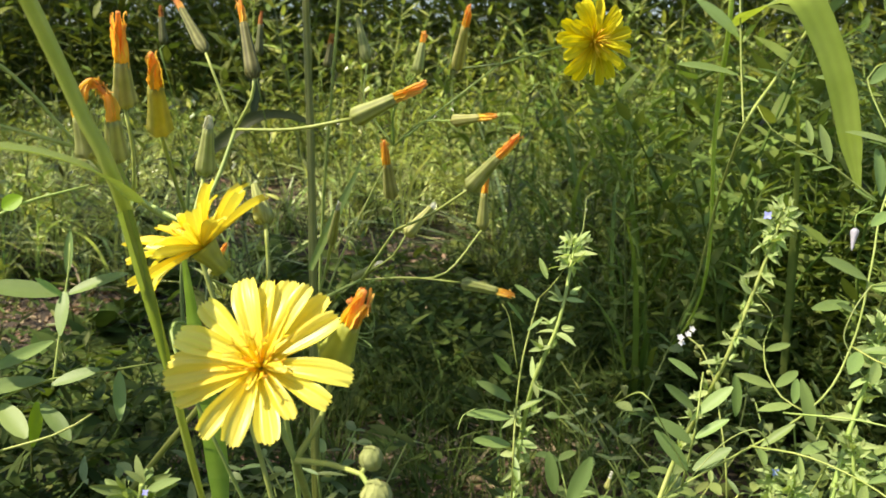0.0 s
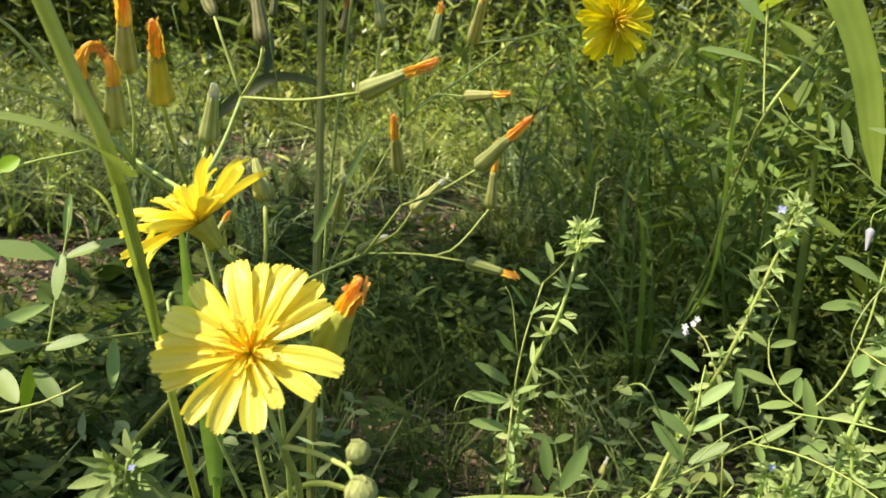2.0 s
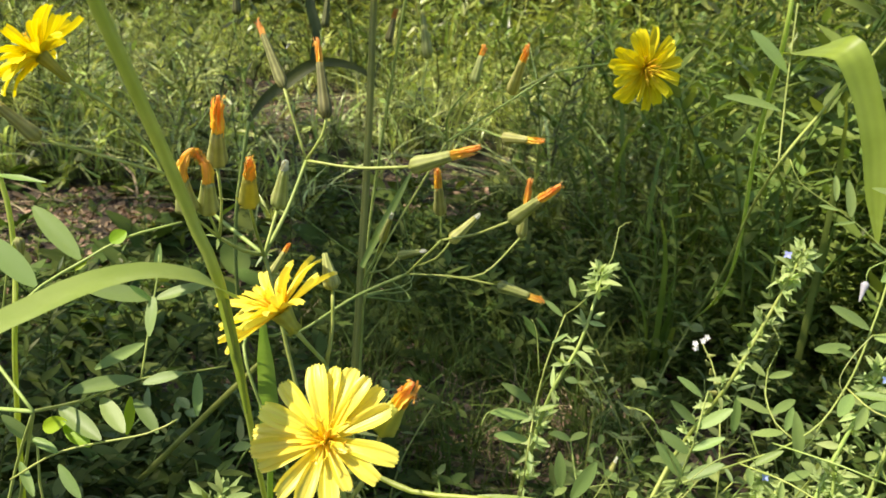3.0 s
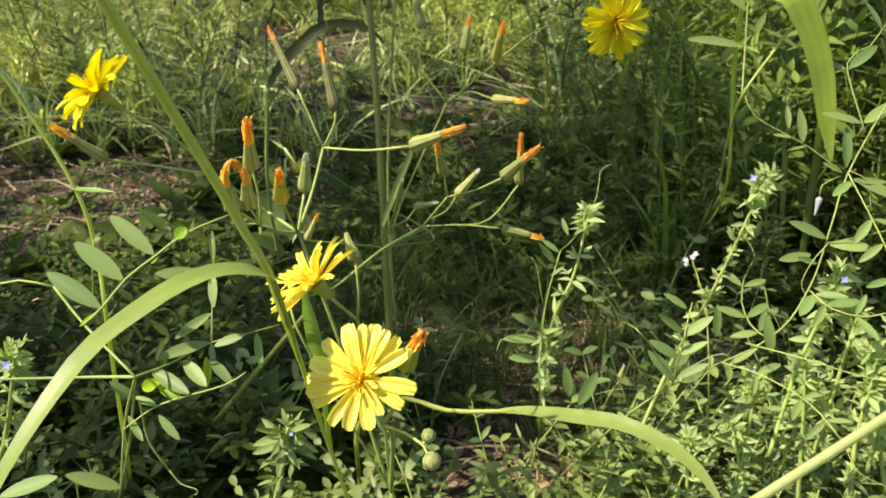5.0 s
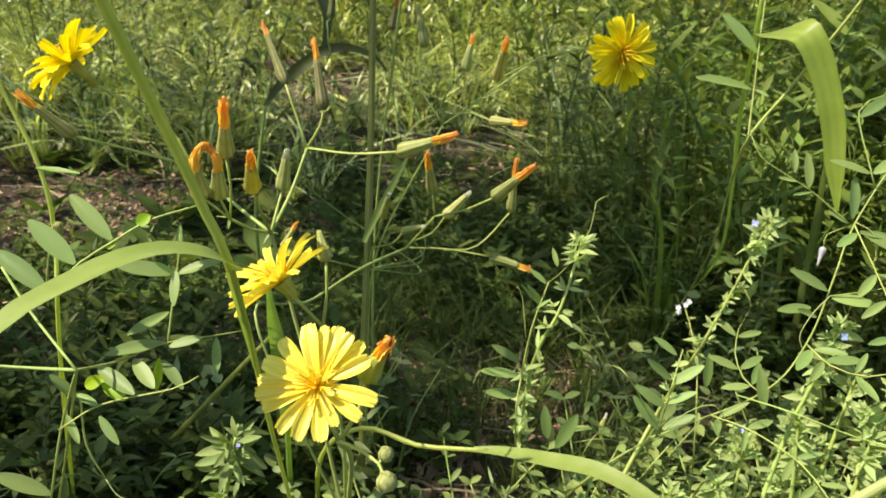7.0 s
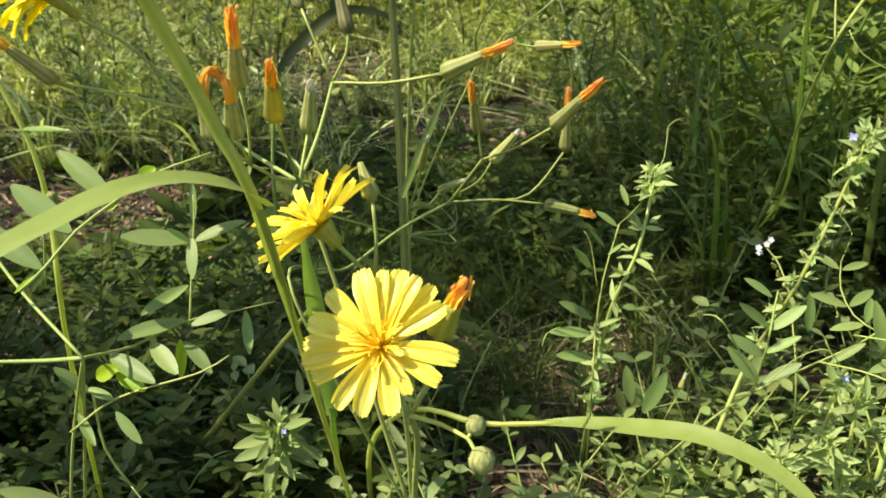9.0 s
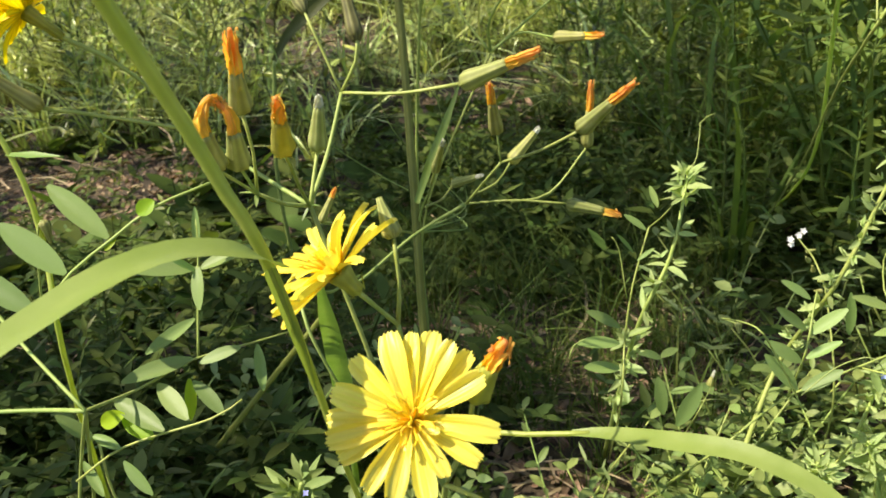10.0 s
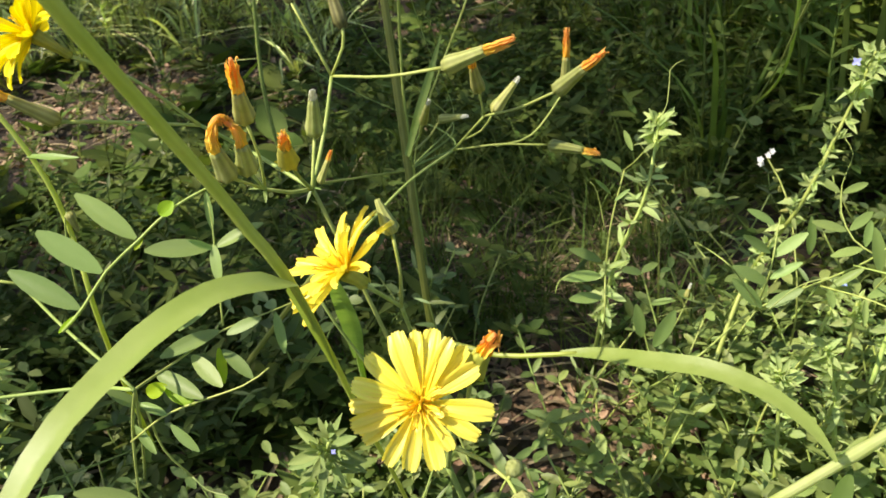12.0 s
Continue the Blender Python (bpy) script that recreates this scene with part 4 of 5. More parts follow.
    bud(root, b4, b4t, "white", 0.0019, 33, 0.84)
    stem(root, [fk.lerp(b3, 0.45) + V((0, 0, 0.0006)), (-0.0078, 0.2568, 0.1505), bv], [0.0005, 0.0005, 0.0005])
    bud(root, bv, (0.0053, 0.2565, 0.1877), "withered", 0.0018, 34, 0.55)


main_flower_plant()


def second_flower_plant():
    foot = (-0.0590, 0.288, 0.0)
    root = thing("yellow_flower_plant", foot, "slender plant with one broad yellow flower and thin buds", "flower", "yellow flower plants")
    c2 = V((0.0421, 0.2737, 0.2267))
    n2 = V((0.34, -0.94, 0.0)).normalized()
    base2 = c2 - n2 * 0.010
    hub = V((-0.0286, 0.2976, 0.1896))
    stem(root, [foot, (-0.0600, 0.2930, 0.080), (-0.0560, 0.2955, 0.130), hub], [0.0007, 0.0006, 0.0006])
    mid = V((0.0110, 0.3026, 0.2197))
    stem(root, [hub, hub.lerp(mid, 0.5), mid], [0.0006, 0.0006, 0.0006])
    stem(root, [mid, V((0.0273, 0.2991, 0.2244)), base2], [0.0007, 0.0006, 0.0008])
    flower_head(root, base2, c2 - n2 * 0.0006, 0.0136, 21, ((15, 0.04, 1.03), (11, 0.22, 0.90), (7, 0.5, 0.58)), spin=0.7, slim=0.98, petal_kinds=DIM_LIGULES)
    p0 = V((-0.0058, 0.2586, 0.2009))
    stem(root, [hub, hub.lerp(p0, 0.5) + V((0, 0, 0.004)), p0], [0.0006, 0.0005, 0.0005])
    bud(root, p0, (0.0081, 0.2468, 0.2030), "withered", 0.0018, 41, 0.66)
    q1 = V((-0.0003, 0.2327, 0.2346))
    q0 = V((-0.0042, 0.2520, 0.2172))
    stem(root, [mid, mid.lerp(q0, 0.5), q0], [0.0006, 0.0005, 0.0005])
    bud(root, q0, q1, "withered", 0.0018, 42, 0.7)
    r0, r1 = V((-0.0183, 0.2762, 0.2161)), V((-0.0156, 0.2772, 0.2302))
    stem(root, [hub, hub.lerp(r0, 0.5) + V((-0.004, 0, 0)), r0], [0.0007, 0.0006, 0.0005])
    bud(root, r0, r1, "withered", 0.0018, 43, 0.72)
    s0, s1 = V((-0.0393, 0.3071, 0.2206)), V((-0.0433, 0.3108, 0.2385))
    stem(root, [hub, hub.lerp(s0, 0.5) + V((-0.006, 0, 0)), s0], [0.0007, 0.0006, 0.0005])
    bud(root, s0, s1, "closed", 0.0020, 44, 1.0)


second_flower_plant()


def downy_bud_plant():
    """A shaded plant with long stalks, downy buds and dark withered ones."""
    foot = (-0.0585, 0.272, 0.0)
    root = thing("yellow_flower_plant", foot, "shaded plant with slender stalks, downy and withered buds", "flower", "yellow flower plants")
    low = V((-0.0600, 0.2935, 0.120))
    t1 = V((-0.0384, 0.2286, 0.1787))
    stem(root, [foot, V((-0.0590, 0.283, 0.070)), low, low.lerp(t1, 0.6)], [0.0008, 0.0008, 0.0007, 0.0007])
    k1 = low.lerp(t1, 0.72)
    stem(root, [low.lerp(t1, 0.6), k1], [0.0009, 0.0008])
    bud(root, k1, t1, "white", 0.0014, 61, 0.85)
    b0, b1 = V((-0.0469, 0.3101, 0.1345)), V((-0.0319, 0.2796, 0.1490))
    stem(root, [low.lerp(t1, 0.35), low.lerp(b0, 0.7), b0], [0.0007, 0.0006, 0.0006])
    bud(root, b0, b1, "white", 0.0018, 62, 0.82)
    c0, c1 = V((-0.0752, 0.2177, 0.1579)), V((-0.0700, 0.2205, 0.1679))
    stem(root, [low, low.lerp(c0, 0.5), c0], [0.0007, 0.0006, 0.0006])
    bud(root, c0, c1, "withered", 0.0012, 63, 0.7)
    # dark withered buds further up, shade put into their olive and brown
    for k, (base, tip) in enumerate((((-0.0968, 0.3674, 0.2246), (-0.0959, 0.3717, 0.2448)), ((-0.1324, 0.3466, 0.2288), (-0.1340, 0.3501, 0.2455)), ((-0.0676, 0.3776, 0.2197), (-0.0650, 0.3810, 0.2353)))):
        base, tip = V(base), V(tip)
        way = (tip - base).normalized()
        stem(root, [low, V((low.x, base.y + 0.10, 0.06)), V((base.x, base.y + 0.07, base.z * 0.55)), base - way * 0.012, base], [0.0007, 0.0005, 0.0004, 0.0004])
        bud(root, base, tip, "withered", 0.0018, 64 + k, 0.7, None, SHADED_BRACT, None, SHADED_SPENT)


downy_bud_plant()


def arching_weed():
    foot = V((-0.190, 0.500, 0.0))
    root = thing("weed_stalk", foot, "weed with long arching leaves, shade put into their green", "weed")
    knee = V((-0.1383, 0.5059, 0.1903))
    stem(root, [foot, (-0.188, 0.492, 0.08), (-0.1771, 0.4893, 0.1521)], [0.0022, 0.0020, 0.0018])
    for line, widths, face in (([(-0.1771, 0.4893, 0.1521), (-0.1675, 0.4953, 0.1669), (-0.1522, 0.5013, 0.1804), knee, (-0.1217, 0.508, 0.1925), (-0.1048, 0.5088, 0.1880), (-0.095, 0.509, 0.178)], [0.003, 0.006, 0.0085, 0.008, 0.006, 0.004, 0.001], (0.2, -0.9, 0.3)),
                               ([knee + V((-0.002, 0.001, -0.004)), (-0.1386, 0.5144, 0.2101), (-0.1446, 0.5202, 0.2251), (-0.1483, 0.5261, 0.2402), (-0.156, 0.530, 0.258)], [0.003, 0.006, 0.007, 0.005, 0.001], (0.3, -0.9, 0.1))):
        v, f, u = ribbon(line, widths, face, 0.3, 0.004, 4)
        part("leaf", mesh_of("leaf", v, f, SHADED_LEAF, u), root)


arching_weed()


def far_flower_plant():
    c = V((-0.0499, 0.3016, 0.2590))
    foot = V((c.x - 0.02, c.y + 0.05, 0.0))
    root = thing("yellow_flower_plant", foot, "single yellow flower on a tall bare stalk", "flower", "yellow flower plants")
    n = V((-0.1, -0.75, 0.62)).normalized()
    stem(root, [foot, foot.lerp(c, 0.5) + V((-0.006, 0.01, 0)), c - n * 0.010], [0.0012, 0.001, 0.0009])
    flower_head(root, c - n * 0.010, c, 0.0135, 71, ((12, 0.1, 1.0), (8, 0.35, 0.9)), petal_kinds=DIM_LIGULES)


far_flower_plant()


# ---- vetches ----
LEAFLETS = [mesh_of("leaflet", *leaf_grid(1.0, w, oblong, 7, 4, fo, dr, tw)[:2], VETCH, leaf_grid(1.0, w, oblong, 7, 4, fo, dr, tw)[2])
            for w, fo, dr, tw in ((0.28, 0.3, 0.06, 0.1), (0.31, 0.15, 0.12, -0.2), (0.25, 0.4, -0.04, 0.15), (0.32, 0.2, 0.02, 0.0))]
YOUNG = [mesh_of("leaflet", *leaf_grid(1.0, w, oblong, 7, 4, 0.3, 0.1, 0.2)[:2], FRESH, leaf_grid(1.0, w, oblong, 7, 4, 0.3, 0.1, 0.2)[2]) for w in (0.4, 0.7)]


def leaflet(parent, foot, tip, face=(0, -0.5, 1), kind=0, fresh=False, slim=1.0):
    foot, tip = V(foot), V(tip)
    length = (tip - foot).length
    m = aim(foot, tip - foot, face) @ Matrix.Diagonal((length * slim, length, length, 1))
    return part("leaflet", (YOUNG if fresh else LEAFLETS)[kind % (2 if fresh else 4)], parent, m)


def pinnate(parent, line, pairs, length, seed, face=(0, -0.6, 1), start=0.15, r=0.00045, spread=1.0, tendril=True):
    """A leaf of paired leaflets along a thin axis, ending in a tendril."""
    rng = random.Random(seed)
    pts = curve_points(line, 0.003)
    stem(parent, line, [r, r * 0.7], 0.0001)
    for k in range(pairs):
        t = start + (1 - start) * (k + rng.uniform(-0.15, 0.15)) / max(1, pairs - 1 + 0.3)
        i = max(0, min(len(pts) - 2, int(t * (len(pts) - 1))))
        p, ahead = pts[i], (pts[i + 1] - pts[i]).normalized()
        side = ahead.cross(V(face)).normalized()
        for e in (-1, 1):
            l = length * rng.uniform(0.8, 1.1) * (1 - 0.25 * t)
            d = (side * e * spread + ahead * rng.uniform(0.3, 0.8) + V(face).normalized() * rng.uniform(-0.15, 0.3)).normalized()
            leaflet(parent, p + d * 0.0006, p + d * l, V(face) + V((rng.uniform(-0.4, 0.4), rng.uniform(-0.3, 0.3), 0)), rng.randrange(4))
    if tendril:
        p, ahead = pts[-1], (pts[-1] - pts[-2]).normalized()
        side = ahead.cross(V(face)).normalized()
        curl = [p + ahead * 0.006 * k + side * 0.004 * math.sin(k * 1.1) * k * 0.4 for k in range(5)]
        stem(parent, curl, [0.0002, 0.00012], 0.0)


def tendril(parent, points, r=0.00022):
    """A bare thread that reaches out from a leaf and curls at its end."""
    pts = [V(p) for p in points]
    ahead = (pts[-1] - pts[-2]).normalized()
    side = ahead.cross(V((0, -1, 0.3))).normalized()
    curl = [pts[-1] + ahead * 0.0010 * math.sin(k * 0.8) + side * 0.0010 * (1 - math.cos(k * 0.8)) for k in range(1, 5)]
    v, f, u = tube(pts + curl, [r, r * 0.8, r * 0.6], 5, 0.0012, 0.0002)
    return part("tendril", mesh_of("tendril", v, f, PALE_CULM, u), parent, label="thin pale curling tendril")


def vetch_by_the_arching_blade():
    foot = (-0.1928, 0.2279, 0.0000)
    root = thing("vetch", foot, "sprawling vetch with smooth oval grey-green leaflets", "vetch", "vetches")
    node = V((-0.1014, 0.1296, 0.1551))
    stem(root, [foot, (-0.1253, 0.1537, 0.1093), node], [0.0008, 0.0007, 0.0006], 0.0)
    stem(root, [node, (-0.1200, 0.1360, 0.1500), (-0.1495, 0.1295, 0.1525)], [0.0008, 0.0007, 0.0006], 0.0)
    # a leaf with its axis rising to a round young leaflet
    stem(root, [(-0.1313, 0.1472, 0.1742), (-0.1416, 0.1469, 0.1763), (-0.1519, 0.1449, 0.1747)], [0.0006, 0.0005], 0.0)
    stem(root, [node, (-0.1194, 0.1400, 0.1650), (-0.1313, 0.1472, 0.1742)], [0.0006, 0.0006], 0.0)
    axis = [(-0.1180, 0.1369, 0.1673), (-0.1123, 0.1398, 0.1721), (-0.1058, 0.1437, 0.1791), (-0.0972, 0.1475, 0.1849), (-0.0896, 0.1528, 0.1896), (-0.0788, 0.1598, 0.1924)]
    stem(root, axis, [0.0006, 0.0005, 0.0004], 0.0)
    leaflet(root, (-0.0981, 0.1475, 0.1851), (-0.1106, 0.1509, 0.1960), (0.2, -0.7, 0.8), 0)
    leaflet(root, (-0.1070, 0.1436, 0.1789), (-0.1206, 0.1465, 0.1892), (0.2, -0.7, 0.8), 3)
    leaflet(root, (-0.1133, 0.1395, 0.1718), (-0.1287, 0.1422, 0.1818), (0.2, -0.7, 0.8), 0)
    leaflet(root, (-0.0925, 0.1510, 0.1889), (-0.0892, 0.1525, 0.1912), (0, -1, 0.3), 1, True, 1.2)
    leaflet(root, (-0.0988, 0.1463, 0.1828), (-0.0966, 0.1476, 0.1849), (0, -1, 0.3), 0, True)
    leaflet(root, (-0.1134, 0.1389, 0.1705), (-0.1196, 0.1367, 0.1673), (0, -0.4, 1), 0, True, 0.5)
    # two leaves reaching towards the flowers
    stem(root, [node, (-0.0989, 0.1454, 0.1494), (-0.0892, 0.1533, 0.1519), (-0.0786, 0.1610, 0.1514), (-0.0708, 0.1664, 0.1513)], [0.0006, 0.0005, 0.0004, 0.0003], 0.0)
    stem(root, [(-0.1133, 0.1354, 0.1314), (-0.0998, 0.1359, 0.1409), (-0.0802, 0.1387, 0.1466), (-0.0735, 0.1411, 0.1500)], [0.0004, 0.0004, 0.0003], 0.0)
    stem(root, [node, (-0.1122, 0.1377, 0.1361), (-0.1158, 0.1370, 0.1234), (-0.1216, 0.1382, 0.1035)], [0.0006, 0.0005], 0.0)
    stem(root, [(-0.1083, 0.1396, 0.1392), (-0.1078, 0.1386, 0.1248), (-0.1037, 0.1393, 0.1131)], [0.0005, 0.0004], 0.0)
    leaflet(root, (-0.0894, 0.1534, 0.1521), (-0.1020, 0.1442, 0.1523), (0, -0.6, 1), 0)
    leaflet(root, (-0.0909, 0.1614, 0.1579), (-0.0988, 0.1510, 0.1544), (0.2, -0.6, 1), 2)
    leaflet(root, (-0.0878, 0.1531, 0.1510), (-0.0788, 0.1557, 0.1544), (0, -0.6, 1), 1)
    leaflet(root, (-0.0958, 0.1478, 0.1490), (-0.0862, 0.1397, 0.1456), (0.2, -0.7, 0.9), 3)
    leaflet(root, (-0.0902, 0.1514, 0.1480), (-0.0888, 0.1460, 0.1406), (0.7, -1, 0.2), 0, True, 0.75)
    leaflet(root, (-0.0893, 0.1513, 0.1475), (-0.0808, 0.1459, 0.1430), (0.3, -0.4, 1), 1)
    leaflet(root, (-0.1040, 0.1431, 0.1482), (-0.0903, 0.1360, 0.1457), (0.1, -0.7, 0.9), 0)
    leaflet(root, (-0.1065, 0.1398, 0.1440), (-0.1002, 0.1387, 0.1472), (0, -0.9, 0.5), 1, True, 0.8)
    leaflet(root, (-0.1018, 0.1411, 0.1455), (-0.0935, 0.1365, 0.1429), (0, -0.8, 0.7), 0, True)
    leaflet(root, (-0.1086, 0.1389, 0.1402), (-0.1146, 0.1372, 0.1477), (0, -0.7, 0.9), 1)
    leaflet(root, (-0.1090, 0.1393, 0.1411), (-0.1003, 0.1356, 0.1404), (0, -0.7, 0.9), 2)
    leaflet(root, (-0.0768, 0.1612, 0.1512), (-0.0748, 0.1551, 0.1422), (0.5, -1, 0.1), 2)
    leaflet(root, (-0.1000, 0.1346, 0.1381), (-0.0931, 0.1306, 0.1325), (0, -0.8, 0.6), 0)
    leaflet(root, (-0.1117, 0.1374, 0.1353), (-0.1061, 0.1331, 0.1293), (0.4, -0.8, 0.6), 2)
    # a leaf standing behind them
    stem(root, [(-0.0934, 0.1633, 0.1458), (-0.0932, 0.1703, 0.1612), (-0.0929, 0.1750, 0.1714), (-0.0934, 0.1773, 0.1766)], [0.0005, 0.0003], 0.0)
    leaflet(root, (-0.0937, 0.1722, 0.1655), (-0.1099, 0.1674, 0.1689), (0, -0.6, 1), 3)
    leaflet(root, (-0.0928, 0.1723, 0.1654), (-0.0798, 0.1761, 0.1702), (0, -0.6, 1), 0)
    leaflet(root, (-0.0933, 0.1720, 0.1649), (-0.0982, 0.1693, 0.1699), (0, -0.6, 1), 2)
    leaflet(root, (-0.0932, 0.1727, 0.1663), (-0.0917, 0.1649, 0.1586), (0, -1, 0.4), 1)
    leaflet(root, (-0.0931, 0.1743, 0.1697), (-0.0935, 0.1786, 0.1793), (0.2, -1, 0.3), 2, False, 0.8)
    tendril(root, [(-0.1037, 0.1393, 0.1131), (-0.1000, 0.1380, 0.1090), (-0.0950, 0.1370, 0.1080)])
    # lower leaflets near the soil
    leaflet(root, (-0.1190, 0.1353, 0.1086), (-0.1334, 0.1317, 0.1165), (0, -0.5, 1), 0)
    leaflet(root, (-0.1361, 0.1310, 0.1158), (-0.1505, 0.1231, 0.1145), (0, -0.5, 1), 3)
    # a hanging pod
    bud(root, (-0.1293, 0.1719, 0.1792), (-0.1288, 0.1715, 0.1734), "closed", 0.0012, 65, 1.0)
    stem(root, [(-0.1362, 0.1702, 0.1532), (-0.1321, 0.1699, 0.1708), (-0.1304, 0.1714, 0.1784), (-0.1293, 0.1719, 0.1792)], [0.0005, 0.0004, 0.0003], 0.0)


vetch_by_the_arching_blade()


def vetch_by_the_speedwell():
    foot = (0.0177, 0.3008, 0.0000)
    root = thing("vetch", foot, "thin vetch with paired oval leaflets beside a speedwell", "vetch", "vetches")
    line = [foot, (0.0133, 0.2159, 0.0965), (0.0140, 0.2184, 0.1162), (0.0161, 0.2220, 0.1334), (0.0209, 0.2280, 0.1500)]
    stem(root, line, [0.0006, 0.0005, 0.0005, 0.0004], 0.0)
    leaflet(root, (0.0128, 0.2201, 0.1204), (0.0028, 0.2178, 0.1277), (0, -0.6, 1), 0)
    leaflet(root, (0.0125, 0.2181, 0.1161), (0.0003, 0.2120, 0.1206), (0, -0.6, 1), 1)
    leaflet(root, (0.0142, 0.2191, 0.1179), (0.0221, 0.2177, 0.1222), (0, -0.6, 1), 2)
    leaflet(root, (0.0126, 0.2167, 0.1080), (0.0017, 0.2106, 0.1123), (0, -0.6, 1), 3)
    leaflet(root, (0.0140, 0.2173, 0.1090), (0.0197, 0.2119, 0.1102), (0, -0.6, 1), 1)
    leaflet(root, (0.0136, 0.2154, 0.1049), (0.0146, 0.2091, 0.1007), (0, -1, 0.3), 0)
    leaflet(root, (0.0174, 0.2236, 0.1413), (0.0223, 0.2237, 0.1451), (0, -0.6, 1), 2)
    leaflet(root, (0.0163, 0.2244, 0.1434), (0.0108, 0.2225, 0.1503), (0, -0.6, 1), 2, False, 0.6)
    leaflet(root, (0.0201, 0.2276, 0.1493), (0.0139, 0.2290, 0.1540), (0, -0.6, 1), 0)
    leaflet(root, (0.0236, 0.2307, 0.1552), (0.0213, 0.2332, 0.1612), (0, -1, 0.3), 0)
    leaflet(root, (0.0251, 0.2086, 0.0968), (0.0232, 0.2086, 0.1094), (0, -1, 0.4), 1)
    leaflet(root, (0.0283, 0.2034, 0.0967), (0.0346, 0.2049, 0.1103), (0, -1, 0.4), 3)
    stem(root, [(0.0026, 0.2127, 0.1213), (-0.0015, 0.2113, 0.1195), (-0.0029, 0.2095, 0.1159)], [0.0002, 0.0003], 0.0)
    stem(root, [(0.0209, 0.2280, 0.1500), (0.0267, 0.2255, 0.1576), (0.0337, 0.2303, 0.1709), (0.0351, 0.2363, 0.1789), (0.0394, 0.2379, 0.1811)], [0.0003, 0.0002], 0.0)
    stem(root, [(0.0144, 0.2205, 0.1304), (0.0119, 0.2226, 0.1454), (0.0097, 0.2221, 0.1497)], [0.0003, 0.0002], 0.0)


vetch_by_the_speedwell()


def vetch_among_herbs():
    foot = (0.0223, 0.2697, 0.0000)
    root = thing("vetch", foot, "sprawling vetch with oblong leaflets and a nodding bud", "vetch", "vetches")
    node = V((0.0678, 0.2310, 0.0878))
    main = [foot, (0.0433, 0.2178, 0.0756), node, (0.0981, 0.2169, 0.1194), (0.1111, 0.2216, 0.1381), (0.1172, 0.2273, 0.1612), (0.1230, 0.2358, 0.1781), (0.1368, 0.2445, 0.2055), (0.1481, 0.2500, 0.2266)]
    stem(root, main, [0.0007, 0.0007, 0.0005, 0.0005, 0.0004], 0.0)
    axis = [node, (0.0682, 0.2225, 0.1107), (0.0710, 0.2293, 0.1198), (0.0730, 0.2341, 0.1249)]
    stem(root, axis, [0.0006, 0.0004], 0.0)
    leaflet(root, (0.0648, 0.2156, 0.1014), (0.0549, 0.2156, 0.1137), (0, -0.8, 0.8), 0)
    leaflet(root, (0.0663, 0.2158, 0.1013), (0.0767, 0.2150, 0.1089), (0, -0.6, 1), 3)
    leaflet(root, (0.0669, 0.2210, 0.1077), (0.0560, 0.2191, 0.1162), (0, -0.8, 0.8), 1)
    leaflet(root, (0.0682, 0.2216, 0.1087), (0.0771, 0.2204, 0.1156), (0, -0.6, 1), 0)
    leaflet(root, (0.0696, 0.2257, 0.1148), (0.0793, 0.2254, 0.1237), (0, -0.6, 1), 3)
    leaflet(root, (0.0687, 0.2261, 0.1159), (0.0587, 0.2253, 0.1242), (0, -0.8, 0.8), 2)
    leaflet(root, (0.0704, 0.2311, 0.1239), (0.0615, 0.2308, 0.1307), (0, -0.6, 1), 0)
    leaflet(root, (0.0821, 0.2285, 0.1128), (0.0827, 0.2311, 0.1256), (0.3, -1, 0.3), 1)
    # the nodding bud on its bowed stalk
    hk = V((0.0475, 0.2417, 0.1111))
    stem(root, [(0.0648, 0.2149, 0.0998), (0.0554, 0.2108, 0.1176), (0.0477, 0.2044, 0.1299), hk, (0.0419, 0.2007, 0.1331)], [0.0004, 0.0003, 0.0003], 0.0)
    bud(root, (0.0419, 0.2009, 0.1335), (0.0421, 0.1998, 0.1308), "closed", 0.0009, 71, 1.0)
    # leaves higher on the stem
    leaflet(root, (0.0993, 0.2148, 0.1145), (0.0968, 0.2169, 0.1293), (0.2, -1, 0.3), 1)
    leaflet(root, (0.1152, 0.2252, 0.1571), (0.1021, 0.2246, 0.1641), (0, -0.7, 0.9), 0)
    leaflet(root, (0.1169, 0.2244, 0.1549), (0.1302, 0.2210, 0.1560), (0, -0.7, 0.9), 1)
    leaflet(root, (0.1118, 0.2269, 0.1497), (0.1003, 0.2249, 0.1484), (0, -0.7, 0.9), 3)
    leaflet(root, (0.1140, 0.2258, 0.1467), (0.1050, 0.2210, 0.1507), (0, -0.7, 0.9), 2)
    leaflet(root, (0.1221, 0.2365, 0.1800), (0.1219, 0.2406, 0.1939), (0.3, -1, 0.2), 0)
    leaflet(root, (0.1209, 0.2357, 0.1785), (0.1139, 0.2346, 0.1828), (0, -0.7, 0.9), 1)
    leaflet(root, (0.1251, 0.2351, 0.1761), (0.1396, 0.2291, 0.1710), (0, -0.7, 0.9), 0)
    # a leaf with tendrils reaching past the bent blade
    arm = [(0.1209, 0.2357, 0.1785), (0.1073, 0.2353, 0.1885), (0.0985, 0.2343, 0.1935), (0.0879, 0.2347, 0.1997), (0.0841, 0.2372, 0.2063)]
    stem(root, arm, [0.0004, 0.0003, 0.0002], 0.0)
    leaflet(root, (0.0998, 0.2351, 0.1950), (0.0995, 0.2385, 0.2024), (0.2, -1, 0.2), 0)
    leaflet(root, (0.1053, 0.2347, 0.1902), (0.1047, 0.2398, 0.2014), (0.2, -1, 0.2), 1)
